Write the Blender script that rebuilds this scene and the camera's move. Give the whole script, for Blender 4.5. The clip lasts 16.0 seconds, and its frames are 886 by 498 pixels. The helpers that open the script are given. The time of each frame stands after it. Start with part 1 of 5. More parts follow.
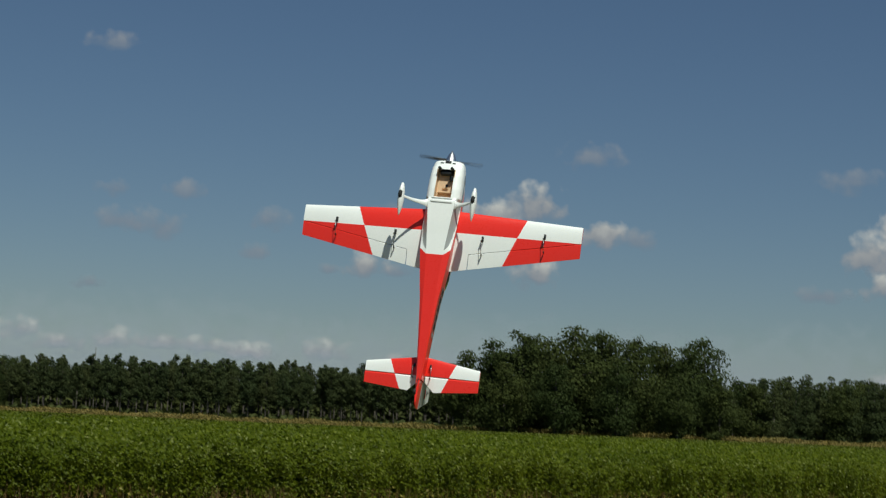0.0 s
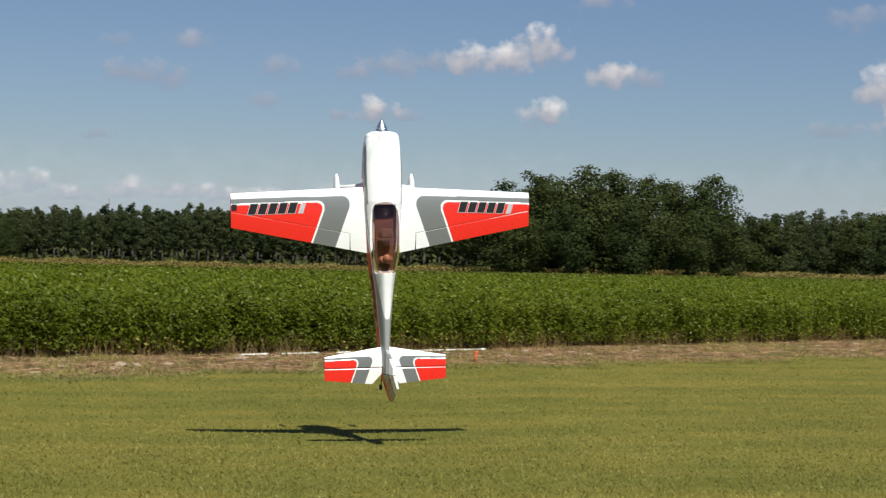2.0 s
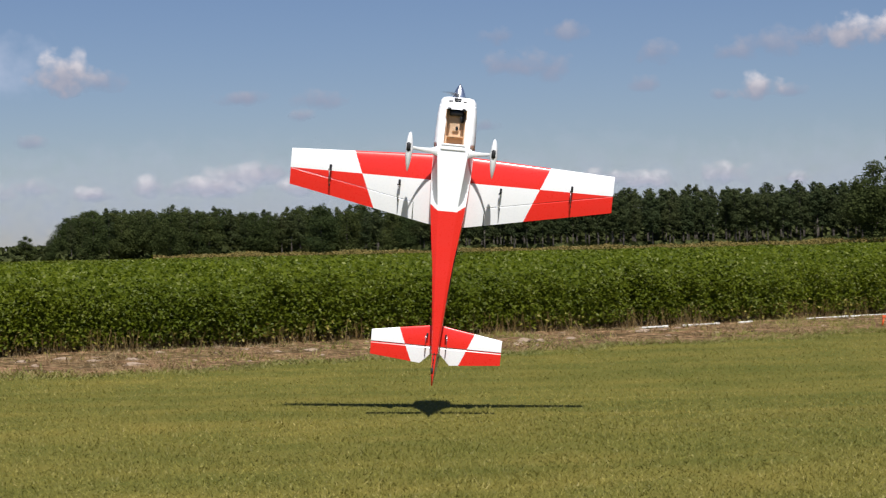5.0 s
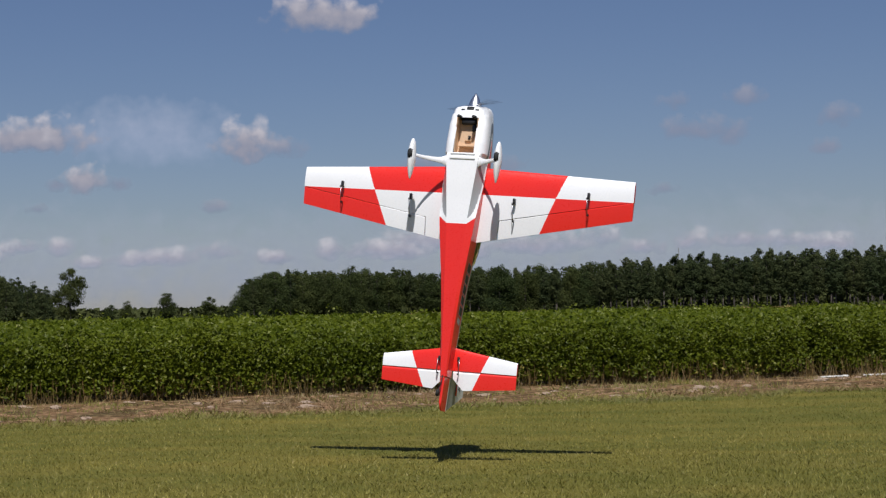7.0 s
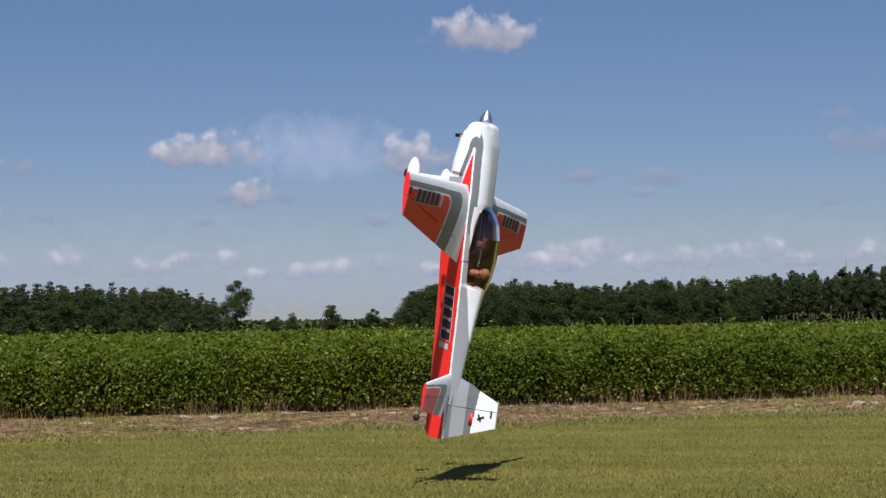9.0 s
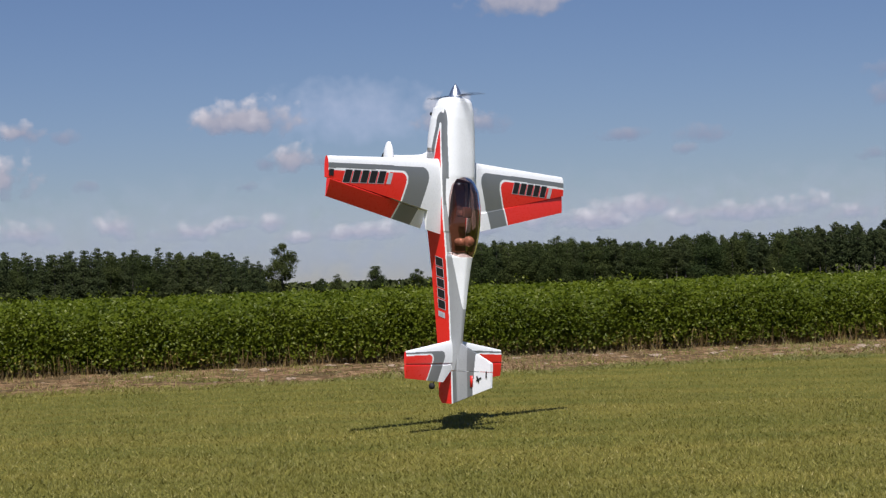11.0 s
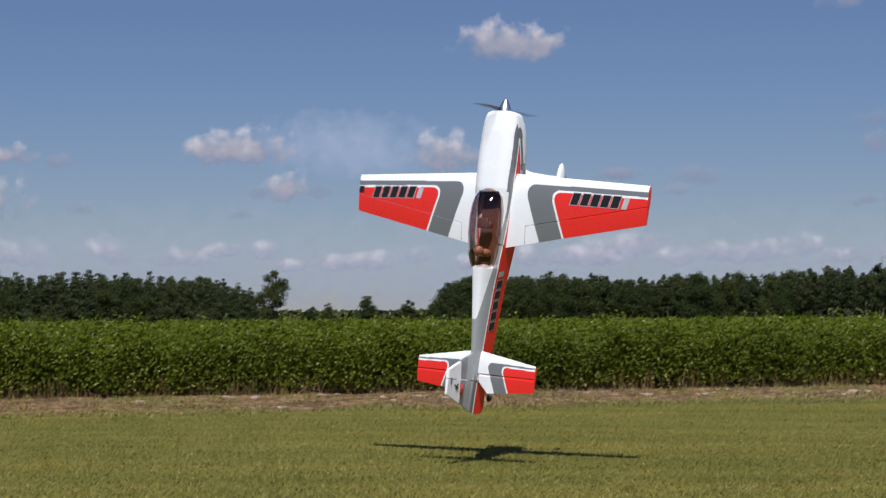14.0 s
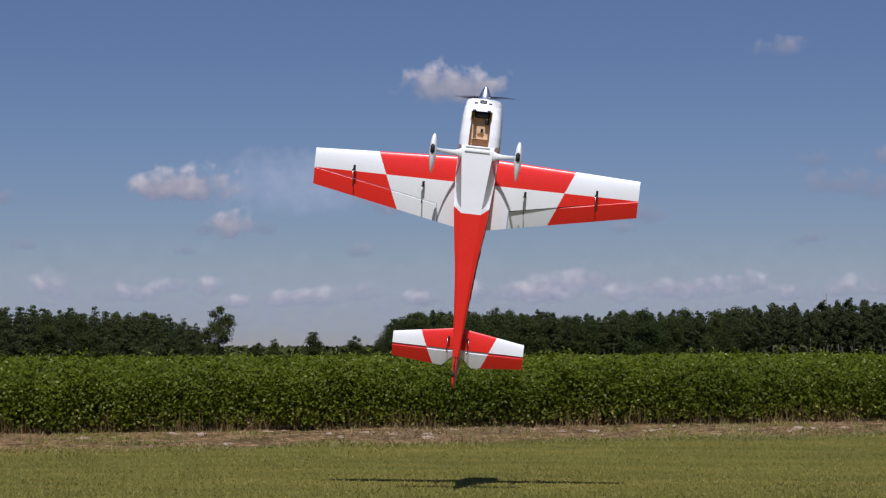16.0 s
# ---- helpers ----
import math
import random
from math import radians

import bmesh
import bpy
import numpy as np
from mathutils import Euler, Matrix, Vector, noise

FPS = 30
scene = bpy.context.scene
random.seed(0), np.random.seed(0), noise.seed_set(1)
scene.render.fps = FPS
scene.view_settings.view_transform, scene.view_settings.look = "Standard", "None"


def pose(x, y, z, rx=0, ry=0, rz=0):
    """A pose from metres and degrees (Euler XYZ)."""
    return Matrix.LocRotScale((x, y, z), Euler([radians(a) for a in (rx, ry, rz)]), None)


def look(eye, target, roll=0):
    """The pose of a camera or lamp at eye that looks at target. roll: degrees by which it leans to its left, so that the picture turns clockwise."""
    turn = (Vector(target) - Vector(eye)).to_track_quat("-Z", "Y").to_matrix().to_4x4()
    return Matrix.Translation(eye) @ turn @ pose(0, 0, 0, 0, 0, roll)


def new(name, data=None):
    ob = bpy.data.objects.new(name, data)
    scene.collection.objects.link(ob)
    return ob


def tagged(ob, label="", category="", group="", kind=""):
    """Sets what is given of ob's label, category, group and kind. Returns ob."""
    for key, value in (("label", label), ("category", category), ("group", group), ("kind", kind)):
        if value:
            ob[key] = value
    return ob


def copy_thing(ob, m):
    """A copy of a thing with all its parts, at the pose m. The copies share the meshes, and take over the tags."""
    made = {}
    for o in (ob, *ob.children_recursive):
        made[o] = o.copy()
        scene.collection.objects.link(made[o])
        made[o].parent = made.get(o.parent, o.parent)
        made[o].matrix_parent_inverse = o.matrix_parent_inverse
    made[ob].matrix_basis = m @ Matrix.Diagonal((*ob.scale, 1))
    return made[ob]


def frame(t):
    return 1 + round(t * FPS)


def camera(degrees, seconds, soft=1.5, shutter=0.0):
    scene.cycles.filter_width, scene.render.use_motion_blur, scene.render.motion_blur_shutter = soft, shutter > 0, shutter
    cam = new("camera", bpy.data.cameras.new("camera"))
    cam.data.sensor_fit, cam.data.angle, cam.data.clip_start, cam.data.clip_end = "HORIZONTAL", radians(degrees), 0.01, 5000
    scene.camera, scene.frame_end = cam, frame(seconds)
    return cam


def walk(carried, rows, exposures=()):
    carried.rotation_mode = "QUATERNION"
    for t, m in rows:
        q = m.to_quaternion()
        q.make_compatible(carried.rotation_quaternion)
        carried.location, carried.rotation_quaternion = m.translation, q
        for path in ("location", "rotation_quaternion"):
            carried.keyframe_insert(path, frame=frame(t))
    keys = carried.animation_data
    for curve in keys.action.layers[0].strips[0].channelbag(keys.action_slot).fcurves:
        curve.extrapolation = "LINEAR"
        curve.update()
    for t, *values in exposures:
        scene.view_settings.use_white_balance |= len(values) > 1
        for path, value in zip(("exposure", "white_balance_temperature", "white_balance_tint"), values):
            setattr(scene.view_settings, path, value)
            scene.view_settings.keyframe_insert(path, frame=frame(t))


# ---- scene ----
# ---- camera ----
cam = camera(27.415, 16.0, soft=1.25, shutter=0.35)
walk(cam, [
    (0.0, pose(-0.031, 0.053, 1.470, 95.391, -2.768, -18.296)),
    (0.2, pose(-0.008, 0.048, 1.485, 94.611, -2.389, -18.615)),
    (0.5, pose(0.012, 0.040, 1.500, 93.009, -2.238, -18.923)),
    (1.0, pose(0.010, 0.022, 1.503, 90.750, -2.012, -18.795)),
    (1.5, pose(0.000, 0.000, 1.500, 90.289, -1.779, -18.769)),
    (2.0, pose(-0.010, 0.015, 1.509, 90.400, -1.484, -17.851)),
    (2.3, pose(-0.018, 0.032, 1.499, 90.370, -1.050, -16.420)),
    (2.5, pose(-0.023, 0.043, 1.492, 90.093, -0.733, -15.051)),
    (3.0, pose(-0.023, 0.057, 1.500, 89.942, -0.686, -12.836)),
    (3.5, pose(-0.037, 0.080, 1.491, 90.138, -0.816, -11.337)),
    (4.0, pose(-0.078, 0.116, 1.499, 89.564, -0.475, -8.452)),
    (4.2, pose(-0.100, 0.093, 1.489, 89.398, 0.108, -7.745)),
    (6.3, pose(-0.066, 0.139, 1.151, 91.525, 0.835, -1.673)),
    (6.5, pose(-0.063, 0.142, 1.144, 91.734, 0.907, -0.890)),
    (7.0, pose(-0.011, 0.166, 1.143, 91.882, 1.091, 0.036)),
    (7.5, pose(0.024, 0.170, 1.146, 92.146, 0.722, 0.450)),
    (8.0, pose(0.023, 0.196, 1.133, 91.242, 0.674, 2.011)),
    (8.2, pose(0.024, 0.200, 1.141, 90.950, 0.740, 3.050)),
    (8.5, pose(0.026, 0.206, 1.153, 91.954, 0.835, 5.062)),
    (8.7, pose(0.047, 0.204, 1.152, 92.426, 0.819, 5.135)),
    (11.0, pose(0.472, -1.720, 1.107, 91.110, 1.987, 6.589)),
    (11.5, pose(0.467, -1.708, 1.113, 91.511, 1.760, 7.410)),
    (12.0, pose(0.452, -1.735, 1.105, 91.653, 1.569, 7.544)),
    (12.5, pose(0.445, -1.738, 1.104, 91.262, 1.221, 8.326)),
    (13.0, pose(0.448, -1.733, 1.103, 90.958, 1.030, 8.112)),
    (13.5, pose(0.442, -1.739, 1.107, 91.019, 0.562, 7.654)),
    (14.0, pose(0.437, -1.721, 1.119, 92.115, 0.289, 6.298)),
    (14.5, pose(0.434, -1.732, 1.110, 92.953, 0.290, 4.655)),
    (15.0, pose(0.427, -1.743, 1.118, 92.974, 0.399, 3.807)),
    (15.5, pose(0.426, -1.734, 1.119, 93.134, 0.230, 4.509)),
    (16.0, pose(0.427, -1.735, 1.124, 93.246, 0.189, 4.612)),
], exposures=[(0.0, -0.3, 6300, -5), (0.5, -0.08, 6350, 3), (0.7, 0.0, 6350, 3), (1.0, 0.25, 6350, 4), (2.0, 0.4, 6350, 5), (2.3, 0.2, 6350, 5), (2.5, 0.18, 6350, 5), (2.9, 0.39, 6350, 6), (3.5, 0.47, 6300, 7), (4.2, 0.49, 6250, 9), (6.3, -0.08, 6050, 13), (7.2, -0.08, 6050, 13), (8.0, 0.0, 5880, 12), (8.5, 0.2, 5820, 13), (10.8, 0.18, 5950, 13), (13.5, 0.15, 5870, 13), (14.0, 0.06, 5850, 13), (15.3, 0.01, 5820, 15), (16.0, -0.1, 5800, 16)])

# ---- world and sun ----
SUN_AZ, SUN_EL = 175.8, 57.5
world = bpy.data.worlds.new("sky")
scene.world = world
world.use_nodes = True
wn = world.node_tree.nodes
sky = wn.new("ShaderNodeTexSky")
sky.sky_type = "NISHITA"
sky.sun_disc = False
sky.sun_elevation, sky.sun_rotation = radians(SUN_EL), radians(SUN_AZ)
sky.air_density, sky.dust_density, sky.ozone_density = 1.0, 0.2, 2.0
hue = wn.new("ShaderNodeMix")
hue.data_type, hue.blend_type = "RGBA", "MULTIPLY"
hue.inputs[0].default_value = 1.0
hue.inputs[7].default_value = (0.88, 0.892, 1.055, 1)
world.node_tree.links.new(sky.outputs[0], hue.inputs[6])
world.node_tree.links.new(hue.outputs[2], wn["Background"].inputs[0])
wn["Background"].inputs[1].default_value = 0.05
sun_data = bpy.data.lights.new("sun", "SUN")
sun_data.energy, sun_data.angle, sun_data.color = 5.0, radians(0.53), (1.0, 0.95, 0.87)
sun = new("sun", sun_data)
sa, se = radians(SUN_AZ), radians(SUN_EL)
sun.matrix_world = look((0, 0, 0), (-math.sin(sa) * math.cos(se), -math.cos(sa) * math.cos(se), -math.sin(se)))
sun.location = (10, -30, 60)


# ---- materials ----
def material(name):
    m = bpy.data.materials.new(name)
    m.use_nodes = True
    return m, m.node_tree.nodes, m.node_tree.links, m.node_tree.nodes["Principled BSDF"]


def noise_node(n, l, scale, detail=4.0, coords="Object", rough=0.55):
    tc = n.new("ShaderNodeTexCoord")
    no = n.new("ShaderNodeTexNoise")
    no.inputs["Scale"].default_value, no.inputs["Detail"].default_value, no.inputs["Roughness"].default_value = scale, detail, rough
    l.new(tc.outputs[coords], no.inputs["Vector"])
    return no


def ramp(n, l, source, stops):
    r = n.new("ShaderNodeValToRGB")
    while len(r.color_ramp.elements) < len(stops):
        r.color_ramp.elements.new(0.5)
    for e, (p, c) in zip(r.color_ramp.elements, stops):
        e.position, e.color = p, (*c, 1)
    l.new(source, r.inputs[0])
    return r


def mixed(n, l, fac, a, b, mode="MIX"):
    m = n.new("ShaderNodeMix")
    m.data_type, m.blend_type = "RGBA", mode
    for socket, value in ((m.inputs[0], fac), (m.inputs[6], a), (m.inputs[7], b)):
        if isinstance(value, (int, float)):
            socket.default_value = value
        elif isinstance(value, tuple):
            socket.default_value = (*value, 1)
        else:
            l.new(value, socket)
    return m.outputs[2]


def bump(n, l, bsdf, height, strength, distance):
    b = n.new("ShaderNodeBump")
    b.inputs["Strength"].default_value, b.inputs["Distance"].default_value = strength, distance
    l.new(height, b.inputs["Height"])
    l.new(b.outputs[0], bsdf.inputs["Normal"])


def film(name, color, rough=0.28, coat=0.25, metal=0.0):
    """Glossy heat-shrunk covering film, with faint dust and waviness."""
    m, n, l, b = material(name)
    big, small = noise_node(n, l, 6.0), noise_node(n, l, 90.0, 3.0)
    dull = tuple(c * 0.93 + 0.006 for c in color)
    c1 = mixed(n, l, big.outputs[0], dull, color)
    l.new(c1, b.inputs["Base Color"])
    rr = ramp(n, l, small.outputs[0], [(0.3, (rough - 0.06,) * 3), (0.7, (rough + 0.1,) * 3)])
    l.new(rr.outputs[0], b.inputs["Roughness"])
    b.inputs["Coat Weight"].default_value, b.inputs["Metallic"].default_value = coat, metal
    b.inputs["Coat Roughness"].default_value = 0.12
    bump(n, l, b, big.outputs[0], 0.15, 0.004)
    return m


def plain(name, color, rough=0.5, metal=0.0, scale=40.0, vary=0.25):
    m, n, l, b = material(name)
    no = noise_node(n, l, scale)
    l.new(mixed(n, l, no.outputs[0], tuple(c * (1 - vary) for c in color), tuple(min(1, c * (1 + vary)) for c in color)), b.inputs["Base Color"])
    b.inputs["Roughness"].default_value, b.inputs["Metallic"].default_value = rough, metal
    bump(n, l, b, no.outputs[0], 0.1, 0.002)
    return m


WHITE = film("white_film", (0.95, 0.95, 0.94))
RED = film("red_film", (0.85, 0.024, 0.014), 0.3, 0.15)
GREY = film("silver_grey_film", (0.25, 0.258, 0.255), 0.42, 0.25, 0.4)
BLACK = plain("black_plastic", (0.012, 0.012, 0.013), 0.45)
RUBBER = plain("black_rubber", (0.018, 0.018, 0.018), 0.8)
ALLOY = plain("polished_alloy", (0.82, 0.82, 0.83), 0.33, 1.0)
STEEL = plain("steel_rod", (0.35, 0.35, 0.36), 0.35, 1.0)
SILVER = plain("silver_print", (0.5, 0.5, 0.52), 0.4)
PLY = plain("plywood", (0.66, 0.46, 0.29), 0.6, 0.0, 25.0)
# paler copy of the grey film, its sheen painted in; belly facets share it
PALE = film("grey_sheen_and_facets", (0.36, 0.365, 0.365), 0.3)
CARBON = plain("carbon_blade", (0.02, 0.02, 0.022), 0.3)
SKINTONE = plain("painted_doll", (0.50, 0.25, 0.16), 0.5, 0.0, 8.0)
COCKPIT = plain("cockpit_brown", (0.20, 0.085, 0.055), 0.6)
ORANGE = plain("orange_plastic", (0.75, 0.12, 0.03), 0.5)
PVC = plain("white_pvc", (0.56, 0.54, 0.49), 0.5, 0.0, 6.0, 0.35)

TINT, n, l, b = material("tinted_canopy")
b.inputs["Base Color"].default_value = (0.19, 0.11, 0.095, 1)
b.inputs["Coat Weight"].default_value, b.inputs["Coat Roughness"].default_value = 1.0, 0.04
b.inputs["Transmission Weight"].default_value = 1.0
b.inputs["Roughness"].default_value = 0.03
b.inputs["IOR"].default_value = 1.12


def mowing(n, l, low, high):
    """Long streaks left by the mower, running across the lawn."""
    tc, turn, streak = n.new("ShaderNodeTexCoord"), n.new("ShaderNodeMapping"), n.new("ShaderNodeTexNoise")
    turn.inputs["Scale"].default_value, turn.inputs["Rotation"].default_value = (0.10, 1.25, 0.0), (0, 0, radians(-12))
    l.new(tc.outputs["Object"], turn.inputs["Vector"])
    streak.inputs["Scale"].default_value, streak.inputs["Detail"].default_value = 1.0, 4.0
    l.new(turn.outputs[0], streak.inputs["Vector"])
    return ramp(n, l, streak.outputs[0], [(0.36, low), (0.64, high)]).outputs[0]


def foliage(name, dark, light, yellow=None, translucent=0.3, rough=0.5, mown=False):
    dark, light = tuple(c * 0.88 for c in dark), tuple(c * 0.88 for c in light)
    m, n, l, b = material(name)
    geo, info = n.new("ShaderNodeNewGeometry"), n.new("ShaderNodeObjectInfo")
    stops = [(0.0, dark), (0.75, light)]
    if yellow:
        stops += [(0.93, light), (0.99, yellow)]
    r = ramp(n, l, geo.outputs["Random Per Island"], stops)
    big = noise_node(n, l, 0.35)
    tone = ramp(n, l, big.outputs[0], [(0.3, (0.75, 0.78, 0.75)), (0.7, (1.15, 1.1, 1.05))])
    own = ramp(n, l, info.outputs["Random"], [(0.0, (0.78, 0.85, 0.8)), (1.0, (1.18, 1.1, 0.95))])
    c = mixed(n, l, 1.0, mixed(n, l, 1.0, r.outputs[0], tone.outputs[0], "MULTIPLY"), own.outputs[0], "MULTIPLY")
    if mown:
        c = mixed(n, l, 1.0, c, mowing(n, l, (0.86, 0.90, 0.86), (1.13, 1.09, 1.10)), "MULTIPLY")
    l.new(c, b.inputs["Base Color"])
    b.inputs["Roughness"].default_value = rough
    b.inputs["Specular IOR Level"].default_value = 0.18 if rough < 0.6 else 0.08
    t = n.new("ShaderNodeBsdfTranslucent")
    l.new(c, t.inputs[0])
    mx = n.new("ShaderNodeMixShader")
    mx.inputs[0].default_value = translucent
    l.new(b.outputs[0], mx.inputs[1])
    l.new(t.outputs[0], mx.inputs[2])
    l.new(mx.outputs[0], n["Material Output"].inputs[0])
    return m


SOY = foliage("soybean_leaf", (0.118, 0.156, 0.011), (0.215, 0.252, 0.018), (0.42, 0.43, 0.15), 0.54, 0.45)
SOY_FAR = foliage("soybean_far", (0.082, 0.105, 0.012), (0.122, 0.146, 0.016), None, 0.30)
PINE = foliage("pine_needles", (0.064, 0.082, 0.038), (0.082, 0.102, 0.046), None, 0.42, 0.8)
BROAD = foliage("broad_leaves", (0.058, 0.077, 0.029), (0.077, 0.098, 0.035), None, 0.42, 0.8)
BUSH = foliage("scrub_leaves", (0.060, 0.076, 0.032), (0.095, 0.112, 0.044), None, 0.28, 0.8)
TASSEL = foliage("dry_tassels", (0.16, 0.14, 0.045), (0.25, 0.20, 0.075), None, 0.2)
BLADE = foliage("mown_grass", (0.186, 0.178, 0.042), (0.285, 0.264, 0.070), (0.40, 0.35, 0.15), 0.2, mown=True)
STRAW = foliage("dry_straw", (0.11, 0.072, 0.036), (0.33, 0.235, 0.13), None, 0.1)
YELLOW = foliage("yellowing_leaf", (0.16, 0.15, 0.02), (0.40, 0.32, 0.08), None, 0.25)
STEM = foliage("dry_stems", (0.075, 0.056, 0.024), (0.20, 0.138, 0.058), None, 0.1)
BARK = plain("bark", (0.092, 0.078, 0.064), 0.9, 0.0, 3.0, 0.4)

LAWN, n, l, b = material("lawn_ground")
fine, mid, wide = noise_node(n, l, 55.0, 5.0), noise_node(n, l, 1.3, 5.0), noise_node(n, l, 0.12, 3.0)
col = mixed(n, l, fine.outputs[0], (0.108, 0.102, 0.022), (0.138, 0.128, 0.032))
patch = ramp(n, l, mid.outputs[0], [(0.35, (0.85, 0.9, 0.8)), (0.68, (1.2, 1.1, 1.05))])
col = mixed(n, l, 1.0, col, patch.outputs[0], "MULTIPLY")
broadp = ramp(n, l, wide.outputs[0], [(0.35, (0.9, 0.94, 0.9)), (0.65, (1.1, 1.05, 1.0))])
col = mixed(n, l, 1.0, col, mowing(n, l, (0.84, 0.89, 0.84), (1.15, 1.10, 1.12)), "MULTIPLY")
l.new(mixed(n, l, 1.0, col, broadp.outputs[0], "MULTIPLY"), b.inputs["Base Color"])
b.inputs["Roughness"].default_value = 0.95
b.inputs["Specular IOR Level"].default_value = 0.08
bump(n, l, b, fine.outputs[0], 0.15, 0.008)

DIRT, n, l, b = material("bare_dirt")
fine, mid = noise_node(n, l, 9.0, 8.0), noise_node(n, l, 1.7, 5.0)
r = ramp(n, l, fine.outputs[0], [(0.3, (0.065, 0.040, 0.020)), (0.50, (0.15, 0.096, 0.052)), (0.70, (0.38, 0.265, 0.165))])
r2 = ramp(n, l, mid.outputs[0], [(0.36, (0.5, 0.55, 0.42)), (0.64, (1.35, 1.22, 1.12))])
l.new(mixed(n, l, 1.0, r.outputs[0], r2.outputs[0], "MULTIPLY"), b.inputs["Base Color"])
b.inputs["Roughness"].default_value = 0.95
b.inputs["Specular IOR Level"].default_value = 0.08
bump(n, l, b, fine.outputs[0], 0.9, 0.05)

STONE = plain("pale_clod", (0.30, 0.22, 0.15), 0.9, 0.0, 12.0, 0.5)
SOIL = plain("field_soil", (0.09, 0.07, 0.045), 0.95, 0.0, 5.0)


def calc(n, l, op, a, b=0.0, clamp=False):
    m = n.new("ShaderNodeMath")
    m.operation, m.use_clamp = op, clamp
    for s, v in zip(m.inputs, (a, b)):
        if isinstance(v, (int, float)):
            s.default_value = v
        else:
            l.new(v, s)
    return m.outputs[0]


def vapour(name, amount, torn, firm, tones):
    """Glowing cloud: lumps at a true scale, a puffed top and a flatter base with sunlight and shade painted in,
    thinning to nothing at the rim.
    """
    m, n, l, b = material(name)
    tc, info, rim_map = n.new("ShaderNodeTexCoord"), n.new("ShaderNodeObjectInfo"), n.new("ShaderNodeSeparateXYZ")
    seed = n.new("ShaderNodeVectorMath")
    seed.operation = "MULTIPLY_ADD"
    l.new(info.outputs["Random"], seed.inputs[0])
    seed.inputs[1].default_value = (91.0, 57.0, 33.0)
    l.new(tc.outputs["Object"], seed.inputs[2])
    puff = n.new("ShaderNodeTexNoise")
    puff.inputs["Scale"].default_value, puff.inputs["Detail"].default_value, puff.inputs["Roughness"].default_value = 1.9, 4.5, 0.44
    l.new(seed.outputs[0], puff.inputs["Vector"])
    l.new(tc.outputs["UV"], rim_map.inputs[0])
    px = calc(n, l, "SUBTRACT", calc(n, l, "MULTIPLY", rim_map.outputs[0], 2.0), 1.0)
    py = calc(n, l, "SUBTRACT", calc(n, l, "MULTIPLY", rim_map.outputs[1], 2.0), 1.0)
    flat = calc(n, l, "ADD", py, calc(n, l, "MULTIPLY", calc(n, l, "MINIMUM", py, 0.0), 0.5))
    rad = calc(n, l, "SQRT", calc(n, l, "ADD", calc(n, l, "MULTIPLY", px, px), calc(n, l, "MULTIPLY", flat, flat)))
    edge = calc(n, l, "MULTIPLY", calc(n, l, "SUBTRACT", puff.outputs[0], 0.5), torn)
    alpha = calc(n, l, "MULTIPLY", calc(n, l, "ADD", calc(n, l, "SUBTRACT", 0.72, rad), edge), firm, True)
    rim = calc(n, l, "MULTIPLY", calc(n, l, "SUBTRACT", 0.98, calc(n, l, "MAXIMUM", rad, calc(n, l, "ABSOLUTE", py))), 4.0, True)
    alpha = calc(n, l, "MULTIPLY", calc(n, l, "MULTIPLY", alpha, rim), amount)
    # sunlit top and shaded base, painted into the emission colour by height
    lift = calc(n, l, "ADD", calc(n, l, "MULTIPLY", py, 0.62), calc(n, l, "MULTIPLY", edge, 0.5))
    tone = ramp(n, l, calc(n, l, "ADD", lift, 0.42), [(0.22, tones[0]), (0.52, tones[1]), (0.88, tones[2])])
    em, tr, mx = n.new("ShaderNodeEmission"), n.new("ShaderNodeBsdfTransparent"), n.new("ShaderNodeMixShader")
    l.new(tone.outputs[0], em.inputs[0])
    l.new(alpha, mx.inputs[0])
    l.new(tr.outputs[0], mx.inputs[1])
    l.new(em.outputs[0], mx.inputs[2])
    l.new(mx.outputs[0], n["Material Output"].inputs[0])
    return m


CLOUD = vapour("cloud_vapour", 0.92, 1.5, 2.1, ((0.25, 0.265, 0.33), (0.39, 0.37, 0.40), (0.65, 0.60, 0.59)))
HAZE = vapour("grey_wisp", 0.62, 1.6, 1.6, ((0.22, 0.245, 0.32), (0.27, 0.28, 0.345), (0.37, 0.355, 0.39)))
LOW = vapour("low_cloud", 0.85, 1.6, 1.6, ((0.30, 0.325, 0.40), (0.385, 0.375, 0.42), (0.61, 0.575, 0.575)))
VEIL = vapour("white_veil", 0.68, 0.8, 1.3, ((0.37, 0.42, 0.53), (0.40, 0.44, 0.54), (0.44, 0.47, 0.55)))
# far cloud bank that also paints bluish haze along the horizon
BANK = vapour("horizon_haze_bank", 0.5, 1.0, 0.9, ((0.285, 0.34, 0.44), (0.325, 0.365, 0.46), (0.41, 0.44, 0.51)))


